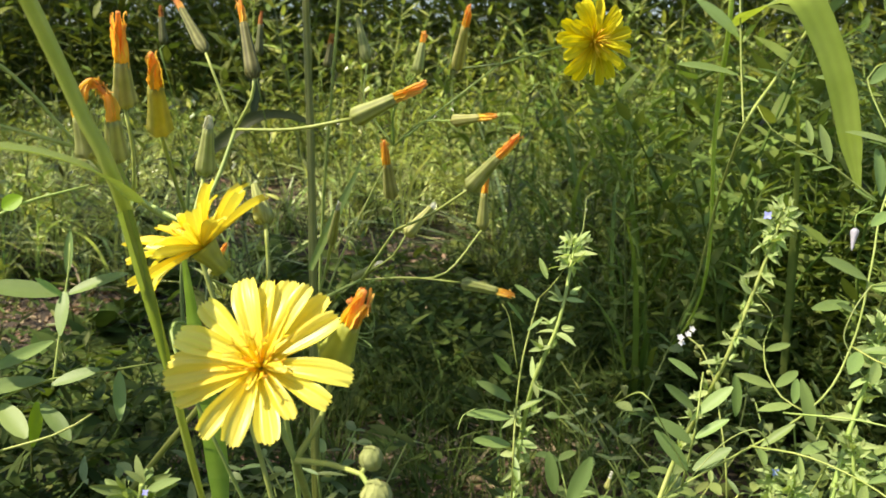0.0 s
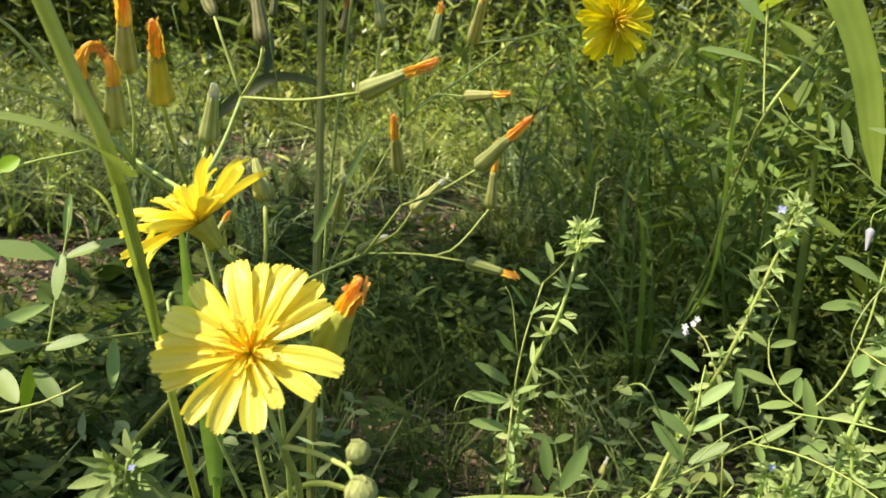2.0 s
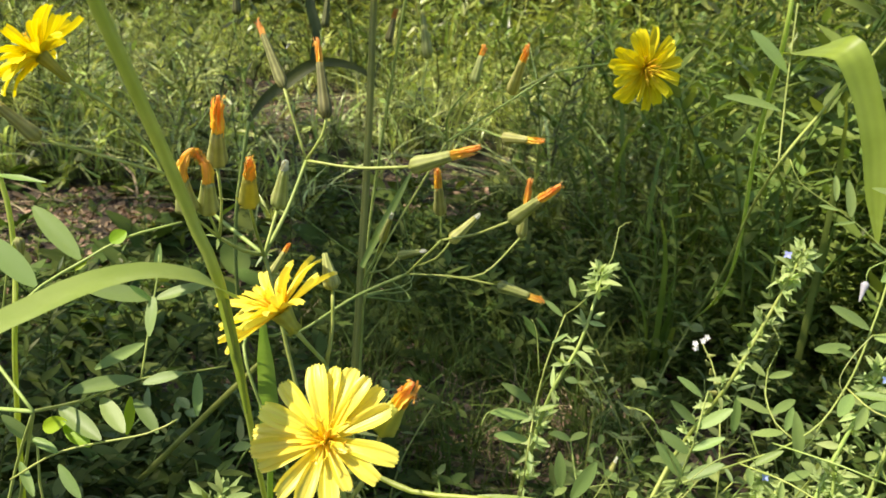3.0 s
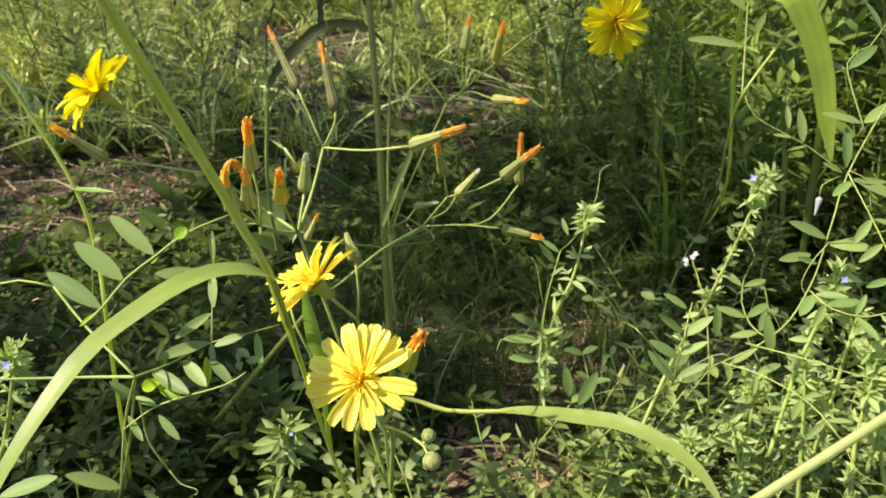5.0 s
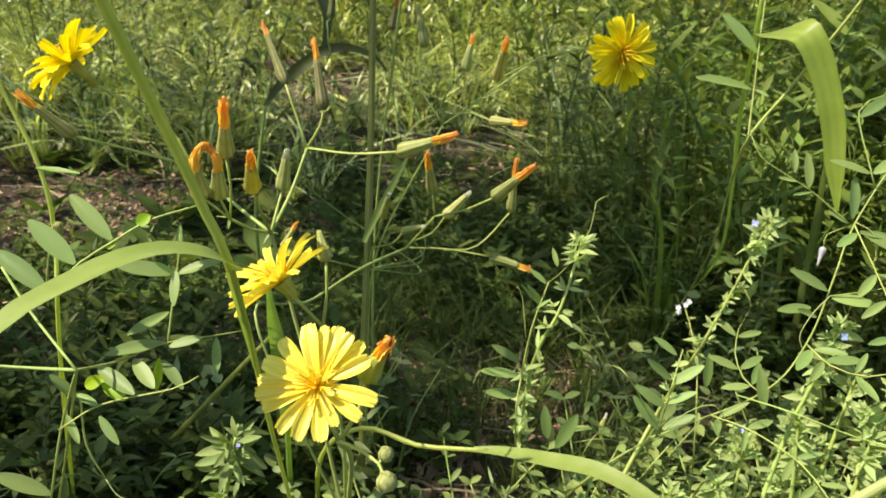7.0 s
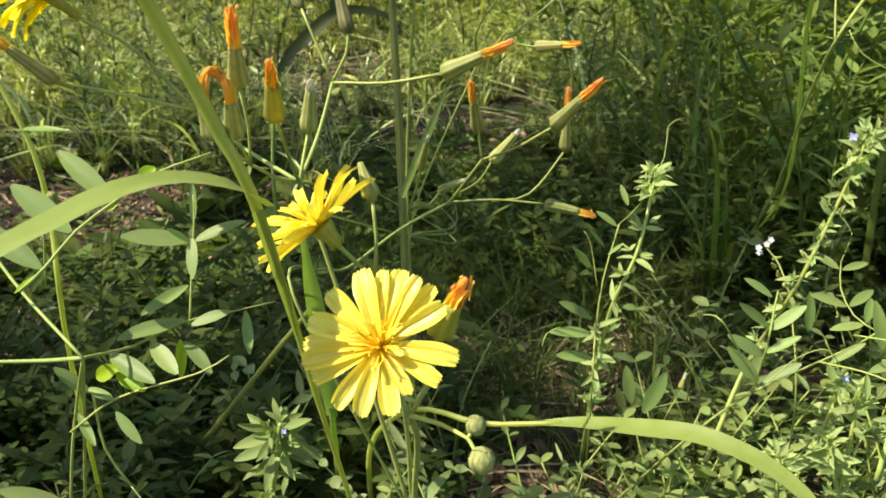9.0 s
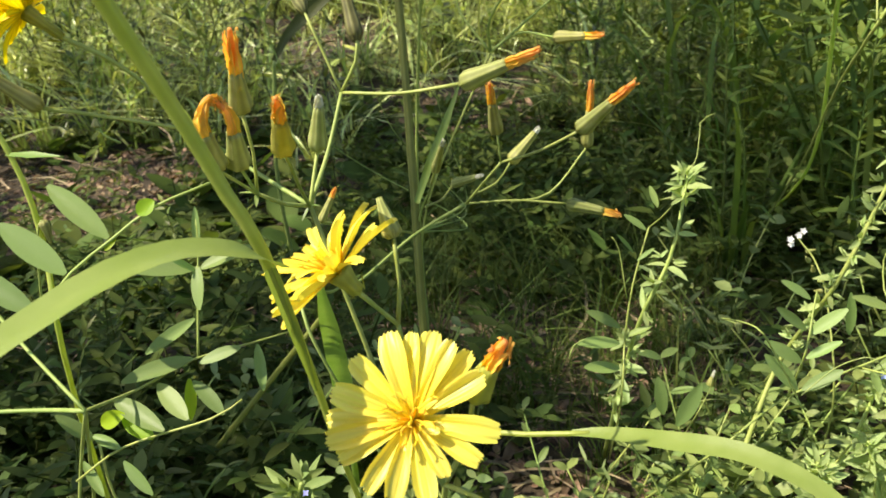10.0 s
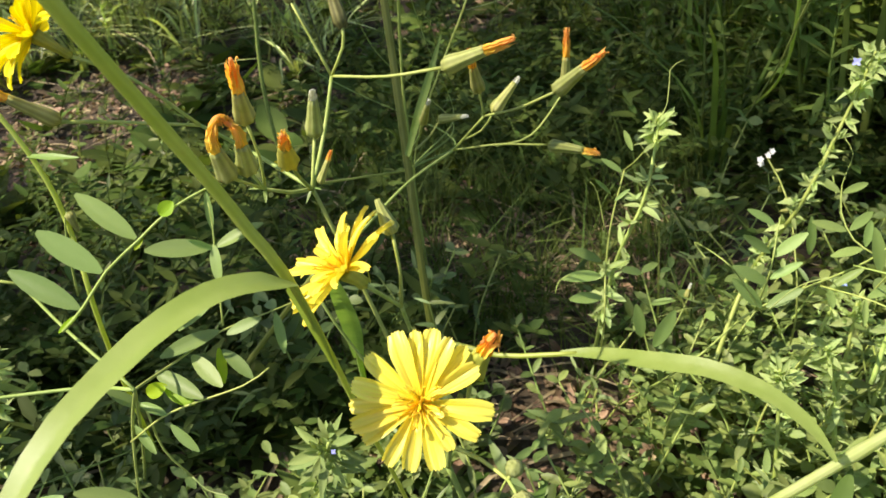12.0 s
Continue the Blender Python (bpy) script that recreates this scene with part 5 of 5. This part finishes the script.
    leaflet(root, (0.1009, 0.2340, 0.1923), (0.0944, 0.2336, 0.1931), (0, -0.6, 1), 2)
    leaflet(root, (0.1066, 0.2343, 0.1889), (0.0999, 0.2328, 0.1876), (0, -0.6, 1), 2, False, 0.7)
    pinnate(root, [(0.1277, 0.2395, 0.1921), (0.1221, 0.2521, 0.2141), (0.1303, 0.2556, 0.2195), (0.1363, 0.2598, 0.2270)], 3, 0.016, 73)
    pinnate(root, [(0.0981, 0.2169, 0.1194), (0.0929, 0.2229, 0.1218), (0.0907, 0.2307, 0.1274), (0.0928, 0.2391, 0.1331)], 3, 0.013, 77)
    pinnate(root, [(0.1111, 0.2216, 0.1381), (0.1161, 0.2103, 0.1363), (0.1263, 0.2058, 0.1358), (0.1360, 0.2037, 0.1408)], 4, 0.014, 78)
    pinnate(root, [(0.1230, 0.2358, 0.1781), (0.1296, 0.2250, 0.1648), (0.1339, 0.2150, 0.1539), (0.1336, 0.2047, 0.1435)], 4, 0.014, 79)
    pinnate(root, [(0.0823, 0.2158, 0.1092), (0.0936, 0.2022, 0.1126), (0.1070, 0.1911, 0.1089), (0.1136, 0.1787, 0.1042)], 4, 0.013, 80)
    stem(root, [(0.0871, 0.2065, 0.1237), (0.0995, 0.1886, 0.1296), (0.1169, 0.1837, 0.1264), (0.1336, 0.1797, 0.1251)], [0.0004, 0.0003], 0.0)
    stem(root, [(0.1163, 0.2246, 0.1555), (0.1277, 0.2224, 0.1596), (0.1456, 0.2217, 0.1654)], [0.0003, 0.0002], 0.0)
    # bare tendrils looping over the herbs
    tendril(root, [(0.0399, 0.2658, 0.0575), (0.0530, 0.2690, 0.0590), (0.0637, 0.2726, 0.0540), (0.0665, 0.2560, 0.0530)])
    tendril(root, [(0.0660, 0.2150, 0.1000), (0.0735, 0.2120, 0.1120), (0.0800, 0.2080, 0.1180), (0.0850, 0.2090, 0.1130)])
    tendril(root, [(0.1163, 0.2246, 0.1555), (0.1100, 0.2200, 0.1500), (0.1075, 0.2190, 0.1420), (0.1095, 0.2180, 0.1370)])
    tendril(root, [(0.1233, 0.2358, 0.1790), (0.1290, 0.2340, 0.1760), (0.1310, 0.2320, 0.1680)])
    # drooping pale blossom
    stem(root, [(0.1199, 0.2350, 0.1772), (0.1131, 0.2311, 0.1753), (0.1122, 0.2292, 0.1715)], [0.0003, 0.0002], 0.0)
    v, f, u = ribbed((0.1122, 0.2292, 0.1715), (0.1106, 0.2265, 0.1655), 0.0009, 6, 0.35, 0.3)
    part("drooping_blossom", mesh_of("drooping_blossom", v, f, LILAC, u), root, label="pale lilac drooping blossom")
    v, f, u = ribbed((0.1383, 0.2482, 0.2108), (0.1352, 0.2451, 0.2045), 0.0009, 6, 0.35, 0.3)
    part("drooping_blossom", mesh_of("drooping_blossom", v, f, LILAC, u), root, label="pale lilac drooping blossom")


vetch_among_herbs()


def climbing_vetch():
    foot = (0.125, 0.52, 0.0)
    root = thing("vetch", foot, "slender climbing vetch stem with long narrow leaflets", "vetch", "vetches")
    joint = V((0.0908, 0.2672, 0.1984))
    stem(root, [foot, (0.1158, 0.4010, 0.1037), (0.1007, 0.3213, 0.1647), joint, (0.1044, 0.2780, 0.2151), (0.1170, 0.2698, 0.2420), (0.1234, 0.2623, 0.2602)], [0.0006, 0.0007, 0.0008, 0.0009], 0.0002)
    stem(root, [joint, (0.0930, 0.2800, 0.2152), (0.0939, 0.2875, 0.2313), (0.0953, 0.2972, 0.2521)], [0.0005, 0.0004], 0.0)
    leaflet(root, (0.0921, 0.2799, 0.2152), (0.0706, 0.2762, 0.2201), (0, -0.5, 1), 0, False, 0.85)
    leaflet(root, (0.0934, 0.2800, 0.2152), (0.0984, 0.2778, 0.2138), (0, -0.5, 1), 1)
    leaflet(root, (0.0931, 0.2860, 0.2283), (0.0796, 0.2907, 0.2421), (0.3, -1, 0.5), 0, False, 0.9)
    leaflet(root, (0.0945, 0.2857, 0.2272), (0.0998, 0.2891, 0.2333), (0, -0.5, 1), 0, False, 0.8)
    for k in range(5):
        stem_leaf(root, joint + V((0, 0, 0.001 * k)), (math.cos(k * 2.3), math.sin(k * 2.3) - 0.4, 0.3), (0, 0, 1), 0.003, 0.0012, oval, SPEEDWELL)


climbing_vetch()

# ---- speedwells ----
BRACTS = [mesh_of("leaf", *leaf_grid(1.0, w, lance, 6, 4, fo, dr, tw)[:2], SPEEDWELL, leaf_grid(1.0, w, lance, 6, 4, fo, dr, tw)[2])
          for w, fo, dr, tw in ((0.34, 0.35, 0.15, 0.1), (0.38, 0.25, 0.25, -0.1), (0.30, 0.4, 0.05, 0.2), (0.42, 0.3, 0.2, 0.0))]

NARROW = [mesh_of("leaf", *leaf_grid(1.0, w, oval, 6, 4, fo, dr, tw)[:2], DARKLEAF, leaf_grid(1.0, w, oval, 6, 4, fo, dr, tw)[2])
          for w, fo, dr, tw in ((0.28, 0.35, 0.15, 0.1), (0.33, 0.2, 0.25, -0.1), (0.26, 0.4, 0.05, 0.2), (0.36, 0.25, 0.2, 0.0))]


def petals(parent, p, n, r, count, material, name, label, seed=0):
    n = V(n).normalized()
    s = n.orthogonal().normalized()
    pieces = []
    for k in range(count):
        d = Matrix.Rotation(2 * math.pi * k / count + seed, 3, n) @ s
        v, f, u = leaf_grid(r, r * 0.7, oval, 4, 4, 0.2, 0.1)
        m = aim(V(p), d + n * 0.35, n)
        pieces.append(([m @ q for q in v], f, u))
    v, f, u = joined(pieces)
    return part(name, mesh_of(name, v, f, material, u), parent, label=label)


def leaf_at(parent, kinds, p, way, face, size, rng):
    """One small leaf, turned freely about its own length."""
    face = V(face) + V((rng.uniform(-0.8, 0.8), rng.uniform(-0.6, 0.6), rng.uniform(-0.6, 0.6)))
    m = aim(p, way, face) @ Matrix.Rotation(rng.uniform(-0.5, 0.5), 4, "Y") @ Matrix.Diagonal((size * rng.uniform(0.85, 1.15), size, size, 1))
    return part("leaf", kinds[rng.randrange(len(kinds))], parent, m)


def speedwell(line, seed, leaf=0.0070, r=0.0011, gap=0.0092, label="upright hairy speedwell spike crowded with small leaves", blooms=(), bare=0.35, head=0.016, kinds=None, bloom=0.0016):
    """Small leaf pairs with sepal clusters at each node; head: the length below the tip where they crowd into a tuft."""
    rng = random.Random(seed)
    kinds = kinds or BRACTS
    root = thing("speedwell", line[0], label, "speedwell", "speedwell spikes")
    stem(root, line, [r * 1.25, r * 1.1, r * 0.95, r * 0.6], 0.0)
    pts = curve_points(line, 0.0012)
    n = len(pts)
    s, turn = bare * n, rng.random() * 3
    while s < n - 1:
        i = int(s)
        ahead = (pts[min(i + 1, n - 1)] - pts[max(0, i - 1)]).normalized()
        side = ahead.orthogonal().normalized()
        left = (n - 1 - s) * 0.0012
        thick = min(1.0, max(0.0, (head - left) / (0.5 * head)))
        top = max(0.0, 1 - left / 0.005)
        pair = 2 if thick < 0.25 else 4
        for k in range(pair):
            a = turn + 2 * math.pi * k / pair + rng.uniform(-0.6, 0.6)
            d = Matrix.Rotation(a, 3, ahead) @ side
            rise = 0.1 * thick + 0.8 * top + rng.uniform(-0.8, 0.7)
            size = leaf * (0.85 + 0.15 * thick) * (1 - 0.25 * top) * rng.uniform(0.7, 1.2)
            leaf_at(root, kinds, pts[i] + d * r * 0.5, d + ahead * rise, ahead * 0.5 + V((-0.4, -0.7, 0.4)), size, rng)
            bunch = pts[i] + d * rng.uniform(0.0012, 0.0028) + ahead * rng.uniform(-0.0005, 0.0022)
            for _ in range(4 if thick < 0.25 else 2):
                way = d * 0.8 + ahead * 0.7 + V((rng.uniform(-1, 1), rng.uniform(-1.2, 0.6), rng.uniform(-0.8, 1)))
                leaf_at(root, kinds, bunch, way, V((-0.4, -0.7, 0.4)), leaf * rng.uniform(0.38, 0.6), rng)
        turn += 1.57 + rng.uniform(-0.4, 0.4)
        s += (gap * (1 - thick) + 0.0021 * thick) / 0.0012 * rng.uniform(0.75, 1.25)
    for k, (p, d) in enumerate(blooms):
        petals(root, p, d, bloom, 4, BLUE, "blue_flower", "tiny pale blue flower", k)
    return root


speedwell([(0.0146, 0.3006, 0.0000), (0.0171, 0.2239, 0.1133), (0.0257, 0.2160, 0.1467), (0.0313, 0.2276, 0.1690)], 1)
speedwell([(0.0551, 0.2329, 0.0570), (0.0729, 0.2599, 0.0813), (0.0810, 0.2412, 0.1238), (0.0906, 0.2437, 0.1509), (0.0991, 0.2480, 0.1747)], 2, blooms=(((0.0937, 0.2472, 0.1722), (-0.5, -0.8, 0.3)),), gap=0.0066, head=0.022, leaf=0.0070)
speedwell([(0.1033, 0.2112, 0.0691), (0.1112, 0.2210, 0.1005), (0.1189, 0.2267, 0.1231), (0.1258, 0.2314, 0.1435)], 3, blooms=(((0.1248, 0.2263, 0.1399), (0, -0.9, 0.4)),), gap=0.0065, bare=0.15, head=0.022)
speedwell([(0.0867, 0.2432, 0.0346), (0.0967, 0.2477, 0.0540), (0.1079, 0.2562, 0.0816)], 4, blooms=(((0.1051, 0.2508, 0.0827), (-0.2, -0.9, 0.5)),), gap=0.006, bare=0.2)
speedwell([(0.1208, 0.2152, 0.0611), (0.1278, 0.2219, 0.0981), (0.1341, 0.2303, 0.1267)], 5, gap=0.006, bare=0.2)
speedwell([(-0.0744, 0.1411, 0.0892), (-0.0625, 0.1304, 0.1246), (-0.0546, 0.1190, 0.1473)], 6, leaf=0.0086, kinds=NARROW, head=0.016, blooms=(((-0.0531, 0.1167, 0.1472), (0, -0.5, 0.8)),), gap=0.006, bare=0.45, bloom=0.0007, label="low bushy speedwell tip with dark narrow leaves")
speedwell([(-0.1625, 0.1352, 0.1079), (-0.1516, 0.1360, 0.1309), (-0.1426, 0.1388, 0.1588)], 7, blooms=(((-0.1426, 0.1329, 0.1556), (0, -0.8, 0.5)),), gap=0.006, bare=0.2)

speedwell([(0.1356, 0.2001, 0.0724), (0.1392, 0.2088, 0.1027), (0.1423, 0.2163, 0.1302)], 8, gap=0.0065, bare=0.1)
speedwell([(0.1094, 0.2208, 0.0402), (0.1169, 0.2276, 0.0651), (0.1240, 0.2350, 0.0915)], 9, gap=0.006, bare=0.1)
speedwell([(0.1255, 0.1876, 0.0720), (0.1271, 0.1964, 0.0909), (0.1318, 0.2031, 0.1163)], 10, gap=0.006, bare=0.1)
for k, (low, middle, top) in enumerate((
    ((0.0906, 0.2127, 0.0276), (0.0963, 0.2187, 0.0681), (0.0982, 0.2228, 0.0959)),
    ((0.1182, 0.2126, 0.0439), (0.1159, 0.2170, 0.0833), (0.1138, 0.2203, 0.1103)),
    ((0.1448, 0.2014, 0.0607), (0.1352, 0.2041, 0.0983), (0.1296, 0.2062, 0.1238)),
    ((0.0734, 0.1982, 0.0124), (0.0721, 0.2034, 0.0533), (0.0708, 0.2072, 0.0814)),
)):
    speedwell([low, middle, top], 30 + k, leaf=0.0064 + 0.0004 * (k % 4), gap=0.0075, bare=0.3, head=0.014)
speedwell([(0.0963, 0.2125, 0.0376), (0.0947, 0.2163, 0.0583), (0.0896, 0.2198, 0.0797)], 11, gap=0.006, bare=0.1)


# ---- small weeds among the vetches ----
BROAD = [mesh_of("leaf", *leaf_grid(1.0, w, oval, 5, 4, fo, dr, tw, 0.0, 0.02, 4)[:2], WEED, leaf_grid(1.0, w, oval, 5, 4, fo, dr, tw)[2])
         for w, fo, dr, tw in ((0.62, 0.25, 0.2, 0.1), (0.75, 0.15, 0.3, -0.1), (0.55, 0.35, 0.1, 0.2))]
SLIM = [mesh_of("leaf", *leaf_grid(1.0, w, lance, 5, 2, fo, dr, tw)[:2], WEED, leaf_grid(1.0, w, lance, 5, 2, fo, dr, tw)[2])
        for w, fo, dr, tw in ((0.22, 0.35, 0.2, 0.1), (0.27, 0.2, 0.3, -0.1), (0.19, 0.4, 0.1, 0.3))]


SUNLIT_OVAL = [mesh_of("leaf", *leaf_grid(1.0, w, oblong, 5, 4, fo, dr, tw, 0.0, 0.03, 5)[:2], SUNLIT_WEED, leaf_grid(1.0, w, oblong, 5, 4, fo, dr, tw)[2])
             for w, fo, dr, tw in ((0.42, 0.25, 0.15, 0.1), (0.50, 0.15, 0.25, -0.1), (0.36, 0.3, 0.1, 0.2))]


def low_weed(x, y, height, leaf, shapes, whorls, seed, label, category):
    """A branching low plant whose leaves stand singly on short stalks."""
    rng = random.Random(seed)
    foot = V((x, y, lie(x, y) - 0.001))
    root = thing("low_weed", foot, label, category, "low weeds")
    for branch in range(3):
        a = branch * 2.1 + rng.random()
        tip = foot + V((math.cos(a) * height * rng.uniform(0.25, 0.7), math.sin(a) * height * rng.uniform(0.25, 0.7), height * rng.uniform(0.65, 1.1)))
        line = [foot, foot.lerp(tip, 0.5) + V((rng.uniform(-1, 1), rng.uniform(-1, 1), 1)) * height * 0.08, tip]
        stem(root, line, [0.0008, 0.0005], 0.0)
        pts = curve_points(line, 0.002)
        for k in range(whorls):
            p = pts[min(len(pts) - 1, int((0.25 + 0.75 * k / max(1, whorls - 1)) * (len(pts) - 1)))]
            b0 = k * 1.7 + rng.random()
            for e in (0.0, math.pi):
                b = b0 + e + rng.uniform(-0.4, 0.4)
                d = V((math.cos(b), math.sin(b), rng.uniform(0.1, 0.9)))
                size = leaf * rng.uniform(0.6, 1.15)
                m = aim(p, d, V((rng.uniform(-0.4, 0.4), rng.uniform(-0.6, 0.2), 1))) @ Matrix.Diagonal((size, size, size, 1))
                part("leaf", shapes[rng.randrange(3)], root, m)


rng = random.Random(77)
for k in range(26):
    low_weed(rng.uniform(0.065, 0.26), rng.uniform(0.20, 0.40), rng.uniform(0.035, 0.075), rng.uniform(0.009, 0.013) * (1.0 if k % 2 else 0.7), SLIM if k % 2 else BROAD, 4, 200 + k,
             "low green weed with narrow leaves on bare soil" if k % 2 else "low green weed with rounded leaves on bare soil", "weed")
for k in range(44):
    x, y = rng.uniform(-0.01, 0.24), rng.uniform(0.165, 0.30)
    if x < 0.06:
        y = min(y, 0.25)
    low_weed(x, y, rng.uniform(0.03, 0.075), rng.uniform(0.0065, 0.0105), SUNLIT_OVAL, 5, 500 + k,
             "weed with small oval leaves, green brightened for sun", "weed")
for k in range(14):
    low_weed(rng.uniform(-0.24, -0.07), rng.uniform(0.15, 0.24), rng.uniform(0.03, 0.07), rng.uniform(0.006, 0.010), SUNLIT_OVAL, 4, 600 + k,
             "weed with small oval leaves below vetches, green brightened for sun", "weed")
for k in range(12):
    low_weed(rng.uniform(-0.02, 0.10), rng.uniform(0.15, 0.26), rng.uniform(0.02, 0.05), rng.uniform(0.008, 0.012) * (1.0 if k % 2 else 0.6), SLIM if k % 2 else BROAD, 4, 400 + k,
             "low green weed with narrow leaves under curved grass" if k % 2 else "low green weed with rounded leaves under curved grass", "weed")
for k in range(16):
    low_weed(rng.uniform(-0.21, -0.03), rng.uniform(0.17, 0.33), rng.uniform(0.03, 0.07), rng.uniform(0.010, 0.015) * (0.65 if k % 3 == 0 else 1.0), BROAD if k % 3 == 0 else SLIM, 4, 300 + k,
             "shaded green weed with rounded leaves under vetches" if k % 3 == 0 else "shaded green weed with narrow leaves under vetches", "weed")


# ---- small white flower and thin bud stalks ----
def white_flower_stalk():
    foot = (0.0998, 0.2845, 0.0000)
    top = V((0.0821, 0.2844, 0.1208))
    root = thing("white_flower_stalk", foot, "thin pale stalk topped with tiny white flowers", "flower")
    stem(root, [foot, (0.0841, 0.2360, 0.0802), (0.0829, 0.2499, 0.1109), (0.0794, 0.2564, 0.1236), top - V((0.0, 0, 0.001))], [0.0006, 0.0005, 0.0004], 0.0002)
    for k, (x, y, z) in enumerate(((0, 0, 0), (-0.003, -0.001, -0.001), (0.001, -0.001, 0.0022), (-0.0022, 0, -0.0035))):
        p = top + V((x, y, z))
        petals(root, p, (0.3 * x * 300, -0.7, 0.6), 0.0014, 5, WHITE, "white_flower", "tiny white five-petalled flower", k)
    for k in range(6):
        p = top.lerp(V((0.0829, 0.2499, 0.1109)), min(1, 0.25 + 0.14 * k))
        d = V((math.cos(k * 2.2), -0.4, 0.5 + 0.3 * math.sin(k)))
        bud(root, p, p + d.normalized() * 0.0035, "closed", 0.0008, 80 + k, 1.0)


white_flower_stalk()


def bud_stalk():
    tip = V((0.0523, 0.2673, 0.0725))
    foot = (0.0440, 0.3029, 0.0000)
    root = thing("bud_stalk", foot, "fine stalk with a single pale bud", "flower")
    stem(root, [foot, (0.0437, 0.2513, 0.0640), tip - V((0, 0, 0.006))], [0.0004, 0.0003], 0.0)
    bud(root, tip - V((0.001, 0, 0.006)), tip + V((0.0005, 0, 0.001)), "white", 0.0012, 90, 0.6)


bud_stalk()


# ---- an unseen tree, added so that its crown shades the weeds ----
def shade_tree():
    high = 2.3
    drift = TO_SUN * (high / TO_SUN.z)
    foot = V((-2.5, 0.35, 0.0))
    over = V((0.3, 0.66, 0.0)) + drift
    root = thing("tree", foot, "unseen young tree added to shade the weeds", "tree")
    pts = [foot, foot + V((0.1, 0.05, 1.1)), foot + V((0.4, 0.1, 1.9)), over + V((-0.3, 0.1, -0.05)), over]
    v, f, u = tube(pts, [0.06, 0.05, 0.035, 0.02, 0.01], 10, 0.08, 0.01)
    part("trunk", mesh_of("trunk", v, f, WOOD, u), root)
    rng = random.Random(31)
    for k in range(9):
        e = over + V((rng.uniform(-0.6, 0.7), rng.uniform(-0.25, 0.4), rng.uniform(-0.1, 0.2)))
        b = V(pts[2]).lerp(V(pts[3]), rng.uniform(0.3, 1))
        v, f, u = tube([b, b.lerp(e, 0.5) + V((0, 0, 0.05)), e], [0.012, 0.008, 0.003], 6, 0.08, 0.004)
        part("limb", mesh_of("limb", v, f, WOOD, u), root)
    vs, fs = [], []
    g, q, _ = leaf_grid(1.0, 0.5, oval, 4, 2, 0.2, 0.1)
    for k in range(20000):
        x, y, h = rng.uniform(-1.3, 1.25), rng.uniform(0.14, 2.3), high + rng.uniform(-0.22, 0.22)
        # crown outline stepped to keep the flowers lit and the soil behind shaded
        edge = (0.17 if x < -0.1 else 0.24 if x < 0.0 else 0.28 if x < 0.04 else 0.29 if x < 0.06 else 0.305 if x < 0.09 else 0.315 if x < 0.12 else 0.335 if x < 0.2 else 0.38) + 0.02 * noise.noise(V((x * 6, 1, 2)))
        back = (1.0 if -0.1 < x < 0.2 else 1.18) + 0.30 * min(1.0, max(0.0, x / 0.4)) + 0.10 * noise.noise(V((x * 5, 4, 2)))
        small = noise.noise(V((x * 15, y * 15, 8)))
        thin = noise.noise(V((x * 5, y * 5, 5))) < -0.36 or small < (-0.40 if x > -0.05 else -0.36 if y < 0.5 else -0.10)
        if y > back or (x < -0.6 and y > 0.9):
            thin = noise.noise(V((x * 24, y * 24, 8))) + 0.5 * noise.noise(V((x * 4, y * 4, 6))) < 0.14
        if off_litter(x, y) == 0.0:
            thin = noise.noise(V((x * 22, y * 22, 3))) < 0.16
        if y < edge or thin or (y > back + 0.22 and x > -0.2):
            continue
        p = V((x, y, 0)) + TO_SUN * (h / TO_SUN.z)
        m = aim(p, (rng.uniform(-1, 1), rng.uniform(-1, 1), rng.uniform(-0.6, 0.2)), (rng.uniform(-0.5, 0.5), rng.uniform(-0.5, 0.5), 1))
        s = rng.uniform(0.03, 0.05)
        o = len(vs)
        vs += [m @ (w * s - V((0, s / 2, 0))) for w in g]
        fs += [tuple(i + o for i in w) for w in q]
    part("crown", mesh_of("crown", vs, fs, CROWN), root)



def far_shade_tree():
    """A larger unseen tree further off, added so its crown shades the thicket."""
    high = 2.9
    drift = TO_SUN * (high / TO_SUN.z)
    foot = V((-4.6, 2.0, 0.0))
    over = V((0.0, 3.9, 0.0)) + drift
    root = thing("tree", foot, "unseen tall tree added to shade the thicket", "tree")
    pts = [foot, foot + V((0.1, 0.0, 1.4)), foot + V((0.7, 0.3, 2.4)), over + V((-0.8, -0.2, 0.1)), over]
    v, f, u = tube(pts, [0.12, 0.10, 0.07, 0.04, 0.02], 10, 0.1, 0.015)
    part("trunk", mesh_of("trunk", v, f, WOOD, u), root)
    rng = random.Random(41)
    vs, fs = [], []
    g, q, _ = leaf_grid(1.0, 0.5, oval, 4, 2, 0.2, 0.1)
    while len(fs) < 13000 * len(q):
        x, y, h = rng.uniform(-3.2, 3.4), rng.uniform(2.1, 5.6), high + rng.uniform(-0.4, 0.4)
        if y < 2.85 + 0.35 * noise.noise(V((x * 1.6, 3, 1))) or noise.noise(V((x * 3, y * 3, 2))) < -0.45:
            continue
        m = aim(V((x, y, 0)) + TO_SUN * (h / TO_SUN.z), (rng.uniform(-1, 1), rng.uniform(-1, 1), rng.uniform(-0.6, 0.2)), (rng.uniform(-0.5, 0.5), rng.uniform(-0.5, 0.5), 1))
        s = rng.uniform(0.06, 0.10)
        o = len(vs)
        vs += [m @ (w * s - V((0, s / 2, 0))) for w in g]
        fs += [tuple(i + o for i in w) for w in q]
    part("crown", mesh_of("crown", vs, fs, CROWN), root)


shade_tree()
far_shade_tree()
